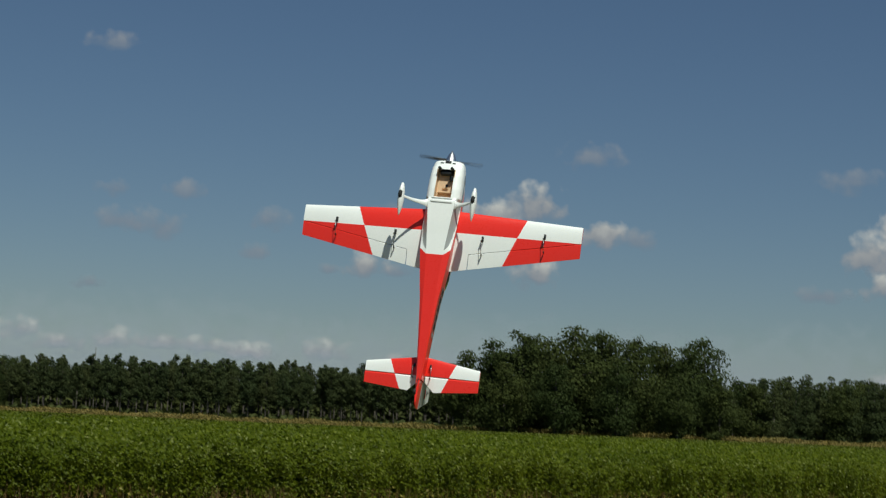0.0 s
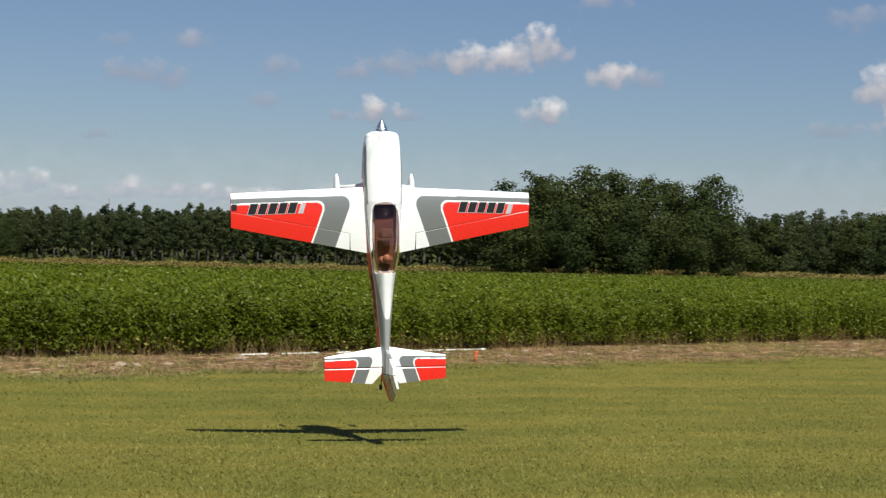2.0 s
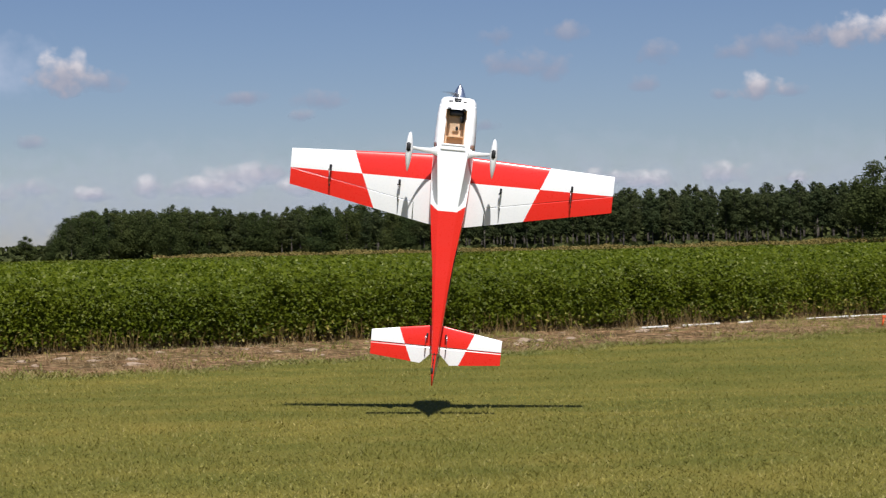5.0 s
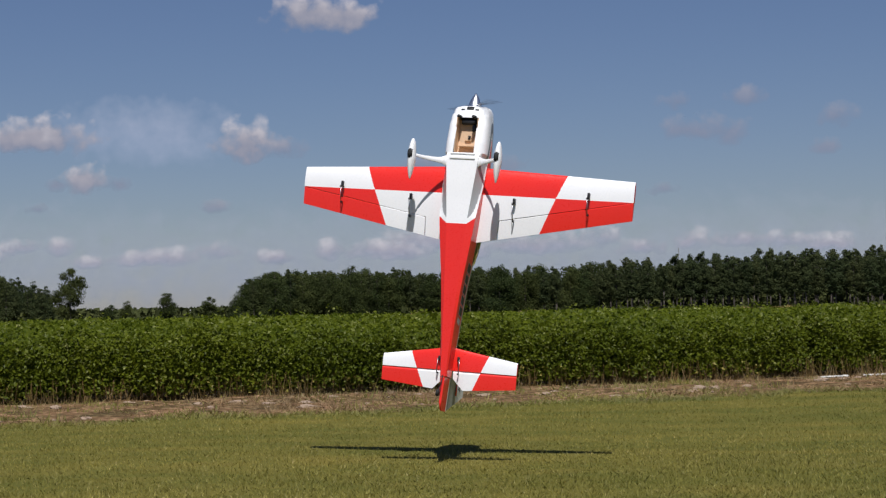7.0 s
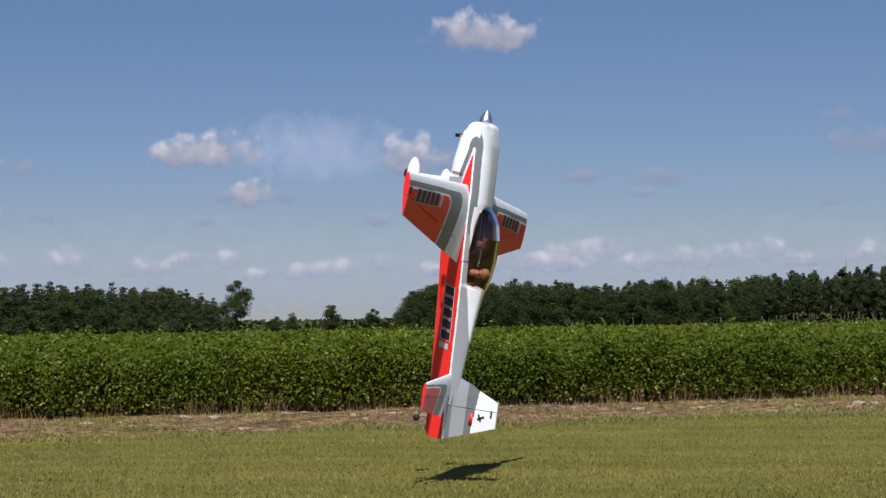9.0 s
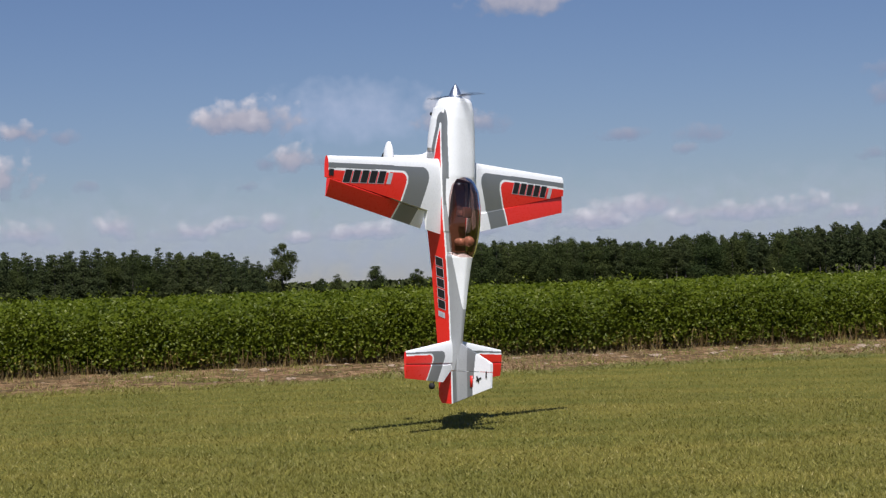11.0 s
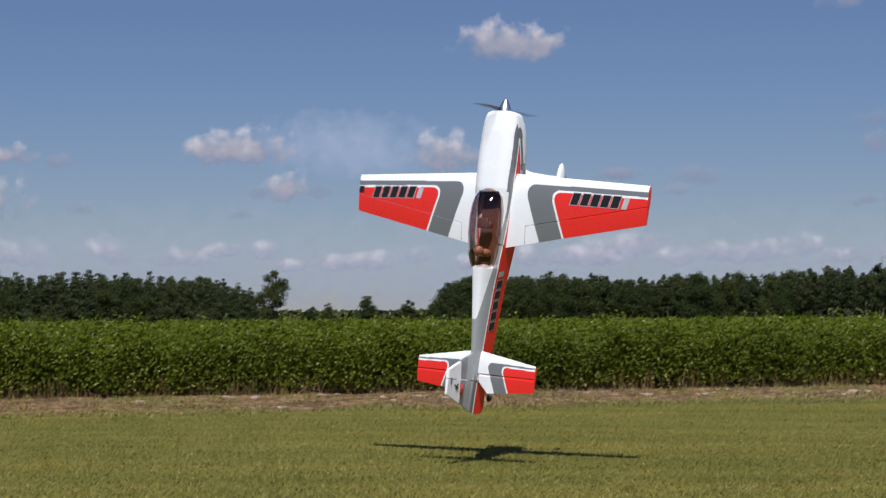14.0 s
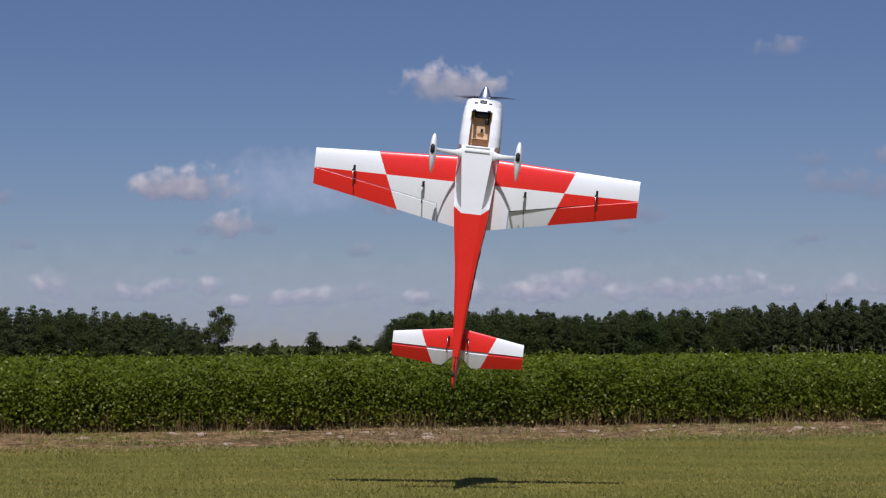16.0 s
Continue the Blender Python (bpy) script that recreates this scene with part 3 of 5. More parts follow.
def woods():
    for row, dist in enumerate((400, 409, 419, 430)):
        az = -36.0
        while az < 27.0:
            az += rt.uniform(0.22, 0.46) if az < -27.4 or az > 1.0 else rt.uniform(0.28, 0.58)
            if 6.3 < az < 12.2:
                continue
            h = dist * math.tan(radians(skyline(az))) + 1.2
            h *= (rt.uniform(0.86, 1.06) + 0.04 * row) * (1.13 if az < -27.4 or az > 1.0 else 1.03)
            if az > 12.2 or az < -27.4:
                kind = "young" if rt.random() < 0.85 else "broad"
            elif az > 1.0:
                kind = rt.choice(["broad", "broad", "pine"])
            elif -5 < az <= 1.0:
                kind = rt.choice(["broad", "pine", "pine"])
            else:
                kind = "pine"
            plant(kind, az, dist + rt.uniform(-3, 3), h)
    # the tall hardwood clump
    for az, el, dist in ((-18.9, 2.1, 372), (-19.8, 2.45, 376), (-20.7, 2.75, 370), (-21.4, 2.6, 382), (-22.3, 2.95, 372), (-23.2, 2.9, 378), (-24.2, 2.75, 370), (-25.2, 2.55, 380), (-25.8, 2.5, 374), (-26.35, 2.75, 378), (-20.2, 1.8, 362), (-21.8, 1.9, 360), (-23.7, 1.9, 361), (-25.6, 1.7, 360), (-26.9, 1.5, 368), (-21.0, 2.65, 394), (-22.8, 2.75, 396), (-24.7, 2.6, 394), (-20.0, 2.2, 392)):
        plant("broad", az, dist, (dist * math.tan(radians(el)) + 1.2) * 1.1)
    plant("broad", -1.75, 380, 380 * math.tan(radians(1.4)) + 1.2)
    plant("broad", 2.95, 384, 384 * math.tan(radians(1.42)) + 1.2)
    plant("broad", 5.3, 386, 386 * math.tan(radians(1.25)) + 1.2)
    plant("open", 11.62, 380, 380 * math.tan(radians(1.48)) + 1.2)
    plant("open", 8.68, 390, 390 * math.tan(radians(0.66)) + 1.2)
    plant("open", 7.33, 390, 390 * math.tan(radians(0.52)) + 1.2)
    plant("broad", 9.9, 395, 4.2)
    plant("broad", 10.4, 392, 3.4)
    plant("broad", 6.6, 395, 4.0)
    plant("broad", -3.74, 378, 4.2)
    # understorey that closes the view between the trunks
    k = 60000
    az = rng.uniform(-37, 28, k)
    dist = rng.uniform(398, 445, k)
    prof = np.interp(az, [-40, -27.5, -27, -18.5, -18, -3, -2, 1, 6.3, 6.6, 12.0, 12.4, 30], [6.5, 6.5, 5, 5, 4.0, 4.0, 6, 6.5, 5.0, 3.4, 3.4, 6.5, 7.5])
    z = rng.random(k) ** 1.3 * prof * np.where(dist > 425, 1.25, 0.55)
    a = np.radians(az)
    x, y = -np.sin(a) * dist, np.cos(a) * dist
    pos = np.stack([x, y, z + land(x, y)], 1)
    v, f = scatter_leaves(rng, pos, rng.uniform(0.8, 1.7, k), 0.2, 1.2, 0.3)
    tagged(link_mesh("undergrowth", v, f, BUSH), "dark scrub and saplings under the trees", "undergrowth", kind="stuff")
    # added wall standing in for the wood's dark inside, closing the view between the trunks
    a = np.radians(np.linspace(-38, 29, 420))
    hs = np.linspace(0, 1, 12)
    A, Hh = np.meshgrid(a, hs, indexing="ij")
    crest = np.interp(np.degrees(A), [-40, -5, 1, 5.6, 6.4, 12.2, 13.0, 30], [8.2, 7.2, 5.8, 5.2, 1.6, 1.6, 6.6, 7.6]) * (1 + 0.16 * np.sin(A * 410) * np.sin(A * 173 + 1))
    Rr = 448 + 2.5 * np.sin(A * 300 + Hh * 9) + 2 * np.sin(Hh * 17 + A * 900)
    v = np.stack([-np.sin(A) * Rr, np.cos(A) * Rr, Hh * (crest + 2.0) - 2.0], -1).reshape(-1, 3)
    i = (np.arange(419)[:, None] * 12 + np.arange(11)).ravel()
    tagged(link_mesh("woods_interior", v, np.stack([i, i + 12, i + 13, i + 1], 1), BUSH, smooth=True), "added dark green wall standing in for the wood's shaded depth", "woods", kind="stuff")
    bm = bmesh.new()
    x, y = polar(-7.39, 470)
    add_tube(bm, (x, y, -2.1), (x, y, 15.6), 0.14, 0.07, 6)
    mast = new("radio_mast")
    part("pole", bm, BARK, mast)
    tagged(mast, "thin distant radio mast above the pines", "mast")


woods()


# ---- clouds ----
DRIFTING = []


def clouds():
    """Rows: azimuth to the left of north, elevation, half width and half height in degrees, kind, and the time for which they hold."""
    spots = [(*row, 3.5) for row in (
        (-20.75, 6.65, 0.95, 0.62, 0), (-19.7, 6.25, 0.8, 0.45, 0), (-18.4, 6.2, 0.9, 0.45, 0), (-17.4, 6.2, 0.6, 0.3, 1), (-22.97, 5.88, 0.75, 0.45, 0), (-24.1, 5.75, 0.6, 0.3, 1),
        (-20.92, 4.58, 0.72, 0.45, 0), (-15.6, 4.62, 0.75, 0.36, 0), (-16.6, 4.5, 0.5, 0.2, 1), (-14.4, 4.5, 0.4, 0.15, 1), (-12.43, 5.85, 0.6, 0.35, 1), (-16.0, 6.0, 1.0, 0.42, 1), (-14.9, 5.8, 0.7, 0.25, 1),
        (-8.9, 5.5, 1.0, 0.42, 1), (-7.7, 5.6, 0.9, 0.35, 1), (-9.74, 6.61, 0.6, 0.3, 1), (-7.6, 6.5, 0.6, 0.25, 1), (-1.84, 4.58, 0.9, 0.32, 1), (0.4, 4.72, 0.6, 0.22, 1), (-1.3, 4.1, 0.45, 0.18, 1), (-7.03, 3.68, 0.5, 0.2, 1), (-12.09, 4.9, 0.5, 0.22, 1),
        (-14.4, 1.92, 0.8, 0.42, 0), (-0.1, 2.3, 0.9, 0.45, 0), (-2.2, 1.98, 0.6, 0.32, 0), (-3.62, 1.98, 0.8, 0.36, 0), (-5.02, 2.12, 0.5, 0.36, 0), (1.5, 1.9, 0.9, 0.34, 0), (-16.57, 1.76, 0.4, 0.24, 0))]
    spots += [(*row, 1.5) for row in (
        (-31.3, 5.5, 1.0, 0.6, 0), (-32.3, 6.0, 1.0, 0.8, 0), (-29.84, 4.35, 0.95, 0.24, 1), (-32.0, 4.6, 0.9, 0.5, 0), (-30.76, 7.78, 0.9, 0.4, 1), (-7.85, 1.95, 0.5, 0.4, 0),
        (-9.4, 2.0, 0.7, 0.32, 0), (-10.67, 1.94, 0.6, 0.28, 0), (-12.0, 1.82, 0.9, 0.3, 0), (-32.1, 1.78, 0.6, 0.3, 0), (-22.6, 8.3, 0.9, 0.4, 1))]
    spots += [(*row, 7.0) for row in (
        (12.4, 5.5, 1.55, 0.55, 0), (13.3, 5.45, 0.8, 0.4, 0), (6.1, 5.28, 1.0, 0.6, 0), (5.0, 5.1, 0.7, 0.3, 1), (11.15, 4.18, 0.62, 0.42, 0), (10.2, 4.08, 0.7, 0.22, 1), (11.9, 4.05, 0.5, 0.2, 1),
        (4.1, 9.3, 1.15, 0.62, 0), (2.9, 9.2, 1.0, 0.5, 0), (9.2, 5.5, 2.9, 1.0, 2), (12.95, 2.1, 0.6, 0.26, 0), (11.93, 2.1, 0.45, 0.28, 0), (8.7, 1.75, 0.95, 0.3, 0), (7.08, 1.92, 0.6, 0.32, 0),
        (3.46, 1.9, 0.5, 0.34, 0), (11.0, 1.62, 0.5, 0.22, 0), (5.06, 1.6, 0.5, 0.18, 1), (1.4, 1.76, 0.7, 0.3, 0), (12.6, 3.3, 0.35, 0.15, 1), (7.2, 3.3, 0.5, 0.2, 1))]
    spots += [(*row, 13.0) for row in (
        (20.5, 3.65, 1.2, 0.7, 0), (19.6, 1.88, 1.2, 0.4, 0), (16.73, 2.03, 0.55, 0.45, 0), (14.37, 1.85, 0.9, 0.32, 0), (19.54, 5.03, 0.7, 0.34, 0), (18.3, 4.85, 0.5, 0.22, 1), (20.7, 5.0, 0.5, 0.22, 1), (17.6, 3.35, 0.4, 0.2, 1),
        (0.82, 2.1, 0.8, 0.42, 0), (-1.07, 1.8, 0.5, 0.3, 0), (-2.77, 1.84, 0.8, 0.34, 0), (2.27, 1.85, 0.7, 0.32, 0), (-6.3, 1.78, 0.7, 0.3, 0), (22.8, 2.3, 1.4, 0.7, 0), (-6.36, 9.7, 0.8, 0.3, 1), (0.9, 4.4, 0.8, 0.22, 1), (5.3, 1.68, 0.6, 0.25, 0), (9.6, 1.68, 0.7, 0.25, 0))]
    # wide glowing cards: distant cloud, with the horizon's haze painted in
    spots += [(az, 1.2 + 0.3 * math.sin(az), 6.0, 1.5, 3, 8.0) for az in range(-30, 30, 4)]
    ang = np.linspace(0, math.tau, 25)[:-1]
    disc = np.concatenate([[[0, 0]], np.stack([np.cos(ang), np.sin(ang)], 1) * 0.6, np.stack([np.cos(ang), np.sin(ang)], 1)])
    faces = [(0, 1 + i, 1 + (i + 1) % 24) for i in range(24)] + [(1 + i, 25 + i, 25 + (i + 1) % 24, 1 + (i + 1) % 24) for i in range(24)]
    for i, (az, el, w, h, thin, t0) in enumerate(spots):
        dist = (3900 if thin == 3 else 3000) + 9 * i
        low = thin == 0 and el < 2.4
        w, h = (w * 1.9, h * 1.75) if low else (w * 1.55, h * 1.95)
        me = bpy.data.meshes.new("cloud")
        me.from_pydata([(x * w, y * h, 0.1 * h * (1 - x * x - y * y)) for x, y in disc], [], faces)
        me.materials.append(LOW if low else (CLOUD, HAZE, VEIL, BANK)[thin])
        uv = me.uv_layers.new(name="rim")
        for loop in me.loops:
            uv.data[loop.index].uv = disc[loop.vertex_index] * 0.5 + 0.5
        ob = new("cloud", me)
        ob.scale = (math.tan(radians(1)) * dist,) * 3
        rows = []
        for t in (0.0, 16.0):
            # the whole layer drifts away on the wind
            gone = 0.001 * el * el * (t - t0) if thin != 3 else 0.0
            a, e = radians(az + 0.8 * gone), radians(el - 1.2 * gone)
            q = Vector((-math.sin(a) * math.cos(e), math.cos(a) * math.cos(e), math.sin(e))) * dist
            rows.append((t, Matrix.Translation(q) @ (-q).to_track_quat("Z", "Y").to_matrix().to_4x4()))
        ob.location = rows[0][1].translation
        DRIFTING.append((ob, rows))
        tagged(ob, ("small glowing white cumulus cloud, its shaded base painted grey", "thin grey fair-weather cloud wisp in the blue sky", "thin pale veil of cloud", "soft glowing blue-grey bank of distant cloud and painted haze on the horizon")[thin], "cloud", "fair-weather clouds", "structure")


clouds()


# ---- small things at the field margin ----
def pipe_piece(a, b2):
    bm = bmesh.new()
    a, b2 = (*a, 0.032), (*b2, 0.032)
    add_tube(bm, a, b2, 0.018, None, 14)
    root = new("irrigation_pipe")
    part("tube", bm, PVC, root)
    bm = bmesh.new()
    d = (Vector(b2) - Vector(a)).normalized()
    add_tube(bm, Vector(b2) - d * 0.1, b2, 0.023, None, 14)
    part("coupling", bm, PVC, root)
    tagged(root, "white plastic irrigation pipe lying along the crop", "pipe", "pipes at the field margin")


for xa, xb in ((5.50, 5.95), (6.20, 6.85), (7.2, 7.45), (8.5, 9.3), (9.36, 10.2)):
    pipe_piece((xa, float(crop_edge(xa)) - 0.45), (xb, float(crop_edge(xb)) - 0.45))

bm = bmesh.new()
add_tube(bm, (8.87, 25.9, 0.0), (8.89, 25.9, 0.17), 0.017, 0.014, 8)
stake = new("marker_stake")
part("post", bm, ORANGE, stake)
bm = bmesh.new()
add_box(bm, (8.89, 25.89, 0.155), (0.05, 0.02, 0.04), 0.005)
part("flag", bm, ORANGE, stake)
tagged(stake, "short orange plastic marker stake in the dirt", "marker")


def clods():
    places = [(5.3, 25.9, 0.30), (3.38, 24.5, 0.2), (2.54, 23.9, 0.16), (1.28, 23.42, 0.2), (0.48, 23.45, 0.2), (-0.39, 24.0, 0.18), (-1.73, 22.33, 0.22), (-3.05, 22.46, 0.2), (-4.03, 23.24, 0.16), (-4.73, 22.25, 0.25), (-6.62, 22.49, 0.16), (4.01, 24.44, 0.24), (3.33, 24.15, 0.24), (10.76, 27.68, 0.2), (12.95, 29.2, 0.2)]
    rc = random.Random(5)
    while len(places) < 190:
        x = rc.uniform(-11, 24)
        y = rc.uniform(float(grass_edge(x)) + 0.5, float(crop_edge(x)) - 0.1)
        places.append((x, y, 0.05 + 0.18 * rc.random() ** 2))
    meshes = []
    for i in range(6):
        bm = bmesh.new()
        bmesh.ops.create_icosphere(bm, subdivisions=2, radius=0.5)
        for w in bm.verts:
            w.co *= 1 + 0.7 * noise.noise(w.co * 2.6 + Vector((i * 7, 0, 0))) + 0.3 * noise.noise(w.co * 7 + Vector((0, i * 5, 0)))
            w.co.z *= 0.38
        me = bpy.data.meshes.new("stone")
        bm.to_mesh(me)
        bm.free()
        me.materials.append(STONE)
        meshes.append(me)
    for i, (x, y, s) in enumerate(places):
        s *= 0.7
        ob = new("stone", meshes[i % 6])
        ob.matrix_world = pose(x, y, 0.025, 0, 0, rc.uniform(0, 360)) @ Matrix.Diagonal((s * rc.uniform(0.9, 1.7), s * 0.8, s, 1))
        tagged(ob, "pale dry clod on the dirt strip", "stone", "clods on the dirt strip")


clods()


# ---- the model aeroplane: nose along +z, top side along +y, its own port wing along +x ----
plane = new("model_airplane")
tagged(plane, "red, white and grey radio-controlled aerobatic aeroplane hovering nose-up", "model airplane")


def wing_le(x):
    return 0.06 * (1 - x / 1.3)


def wing_te(x):
    return -0.54 + (0.251) * x / 1.3


def wing_hinge(x):
    return -0.155 - 0.19 * (1.3 - x) / 1.02


def round_corner(a, b, r):
    return np.where((a < r) & (b < r), r - np.hypot(r - np.minimum(a, r), r - np.minimum(b, r)), np.minimum(a, b))


def paint_wing(x, z, top):
    """0 white, 1 red, 2 grey."""
    if top:
        zr = -0.105 + 0.033 * (1.3 - x)
        d = round_corner(zr - z, x - (0.5 + 0.356 * (zr - z)), 0.08)
        zg = -0.049 + 0.027 * (1.3 - x)
        g = round_corner(zg - z, x - (0.257 + 0.356 * (zg - z)), 0.11)
        return np.where(d > 0, 1, np.where(d > -0.017, 0, np.where(g > 0, 2, 0)))
    outer = x > 0.716 + 0.415 * (z + 0.153)
    front = z > -0.156
    return np.where(outer == front, 0, 1)


def stab_le(x):
    return -1.31 - 0.083 * x / 0.526


def stab_te(x):
    return np.where(x > 0.12, -1.63 + 0.038 * (x - 0.12) / 0.406, -1.63 + 0.09 * (0.12 - x) / 0.09)


def paint_stab(x, z, top):
    if top:
        zr = -1.43 + 0.03 * (0.526 - x)
        d = round_corner(zr - z, x - (0.235 + 0.36 * (zr - z)), 0.05)
        zg = -1.405 + 0.03 * (0.526 - x)
        g = round_corner(zg - z, x - (0.10 + 0.36 * (zg - z)), 0.06)
        return np.where(d > 0, 1, np.where(d > -0.011, 0, np.where(g > 0, 2, 0)))
    outer = x > 0.249 + 0.42 * (z + 1.489)
    front = z > -1.487
    return np.where(outer == front, 0, 1)


def aerofoil(u):
    """Half thickness over chord of a symmetric section."""
    return 0.62 * (0.2969 * np.sqrt(u) - 0.126 * u - 0.3516 * u ** 2 + 0.2843 * u ** 3 - 0.1015 * u ** 4) * 1.2


def lifting_panel(name, side, x0, x1, front, back, le, te, thick, y0, paint, parent, origin=(0, 0, 0), nx=150, nz=44, label="", line=-0.156):
    """A skinned panel between two chordwise lines, both sides painted; side mirrors it."""
    xs = np.linspace(x0, x1, nx)
    us = np.linspace(0, 1, nz)
    X, U = np.meshgrid(xs, us, indexing="ij")
    F, B2 = front(X), back(X)
    cut = np.clip(line, B2 + 0.0005, F - 0.0005)
    h = 0.5 if front is le else 0.04
    k = round(h * (nz - 1)) / (nz - 1)
    Z = np.where(U <= k, F + (cut - F) * (U / k) ** (1.5 if front is le else 1.0), cut + (B2 - cut) * (U - k) / (1 - k))
    chord = le(X) - te(X)
    c = np.clip((le(X) - Z) / chord, 0, 1)
    H = aerofoil(c) * chord * thick + 0.0012
    if front is not le:
        H = H * np.minimum(1, 0.35 + U * 9)
    verts, faces, mats = [], [], []
    for top in (True, False):
        base = len(verts) and nx * nz
        verts.append(np.stack([X * side - origin[0], y0 + np.where(top, H, -H) - origin[1], Z - origin[2]], -1).reshape(-1, 3))
        i = (np.arange(nx - 1)[:, None] * nz + np.arange(nz - 1)).ravel() + (0 if top else nx * nz)
        q = np.stack([i, i + 1, i + nz + 1, i + nz], 1)
        faces.append(q if (side > 0) != top else q[:, ::-1])
        xm, zm = (X[:-1, :-1] + X[1:, 1:]) / 2, (Z[:-1, :-1] + Z[1:, 1:]) / 2
        mats.append(paint(xm, zm, top).ravel())
    n1 = nx * nz
    rim = [np.stack([np.arange(nz - 1) + k, np.arange(1, nz) + k, np.arange(1, nz) + k + n1, np.arange(nz - 1) + k + n1], 1) for k in (0, (nx - 1) * nz)]
    rim += [np.stack([np.arange(nx - 1) * nz + k, np.arange(1, nx) * nz + k, np.arange(1, nx) * nz + k + n1, np.arange(nx - 1) * nz + k + n1], 1) for k in (0, nz - 1)]
    rim_mat = [np.full(len(r), 1 if j == 1 else 0) for j, r in enumerate(rim)]
    rim_mat[2] = mats[0].reshape(nx - 1, nz - 1)[:, 0]
    rim_mat[3] = mats[1].reshape(nx - 1, nz - 1)[:, -1]
    ob = link_mesh(name, np.concatenate(verts), np.concatenate(faces + rim), [WHITE, RED, GREY], parent, smooth=True)
    ob.data.polygons.foreach_set("material_index", np.concatenate(mats + rim_mat).astype(np.int32))
    bm = bmesh.new()
    bm.from_mesh(ob.data)
    bmesh.ops.recalc_face_normals(bm, faces=bm.faces)
    bm.to_mesh(ob.data)
    bm.free()
    ob.data.set_sharp_from_angle(angle=radians(40))
    ob.location = origin
    return tagged(ob, label)


SURFACES = {}


def letter_blocks(name, parent, place, length, height, label):
    """Five slanted black blocks with a silver rim, and three small ones: a model name as plain shapes.
    place(u, v) gives the point on the surface and h its lift."""
    for mat, grow, lift, nm in ((SILVER, 0.0045, 0.0016, "marking_outline"), (BLACK, 0.0, 0.0024, "marking_block")):
        bm = bmesh.new()
        w = length * 0.128
        for i in range(8):
            if i < 5:
                u0, v0, ww, hh = i * length * 0.168, 0.0, w, height
            else:
                u0, v0, ww, hh = length * 0.865, (i - 5) * height * 0.3, length * 0.07, height * 0.24
                if nm == "marking_block":
                    continue
            ring = []
            for cu, cv in ((-grow, -grow), (ww + grow, -grow), (ww + grow, hh + grow), (-grow, hh + grow)):
                ring.append(bm.verts.new(place(u0 + cu + (v0 + cv) * 0.3, v0 + cv, lift)))
            bm.faces.new(ring)
        bmesh.ops.subdivide_edges(bm, edges=bm.edges[:], cuts=3, use_grid_fill=True)
        part(nm, bm, mat, parent, label, smooth=False)


def wing(side):
    panel = lifting_panel("wing", side, 0.10, 1.3, wing_le, lambda x: np.where(x > 0.285, wing_hinge(x) + 0.001, wing_te(x)), wing_le, wing_te, 0.95, 0.0, paint_wing, plane, nx=260, nz=91)
    ox = (0.29 + 1.3) / 2
    origin = (ox * side, 0.0, float(wing_hinge(ox)))
    ail = lifting_panel("aileron", side, 0.29, 1.298, lambda x: wing_hinge(x) - 0.0008, wing_te, wing_le, wing_te, 0.95, 0.0, paint_wing, panel, origin, 220, 51)
    SURFACES[("aileron", side)] = (ail, origin)
    if side > 0:
        ch, z0 = float(wing_le(1.27) - wing_te(1.27)), -0.118
        y0 = float(aerofoil((wing_le(1.27) - z0) / ch) * ch * 0.95)
        bm = bmesh.new()
        add_box(bm, (1.272, y0 + 0.002, z0), (0.045, 0.006, 0.05), 0.002)
        part("tip_square", bm, BLACK, panel, "small black square near the wing tip", smooth=False)
    for xs, zs, ze in ((0.97, -0.13, -0.27), (0.407, -0.20, -0.345)):
        bm = bmesh.new()
        add_box(bm, (xs * side, -0.062, zs), (0.018, 0.03, 0.045), 0.003)
        add_box(bm, (xs * side - 0.012, -0.066, zs - 0.02), (0.008, 0.026, 0.012), 0.002)
        part("servo", bm, BLACK, panel)
        bm = bmesh.new()
        add_box(bm, (xs * side, -0.045, ze), (0.008, 0.04, 0.02), 0.002)
        part("control_horn", bm, BLACK, panel)
        bm = bmesh.new()
        add_tube(bm, (xs * side - 0.01, -0.075, zs - 0.02), (xs * side, -0.062, ze), 0.003, None, 6)
        part("pushrod", bm, STEEL, panel)

    def place(u, v, lift):
        # the blocks read from root to tip on one wing and tip to root on the other
        x = (1.16 - u) if side > 0 else (0.66 + u)
        z = -0.182 + v + 0.03 * (1.2 - x)
        ch = wing_le(x) - wing_te(x)
        c = (wing_le(x) - z) / ch
        return (x * side, float(aerofoil(c) * ch * 0.95) + 0.0012 + lift, z)
    letter_blocks("marking", panel, place, 0.50, 0.088, "black slanted marking blocks with silver rim")


for side in (1, -1):
    wing(side)


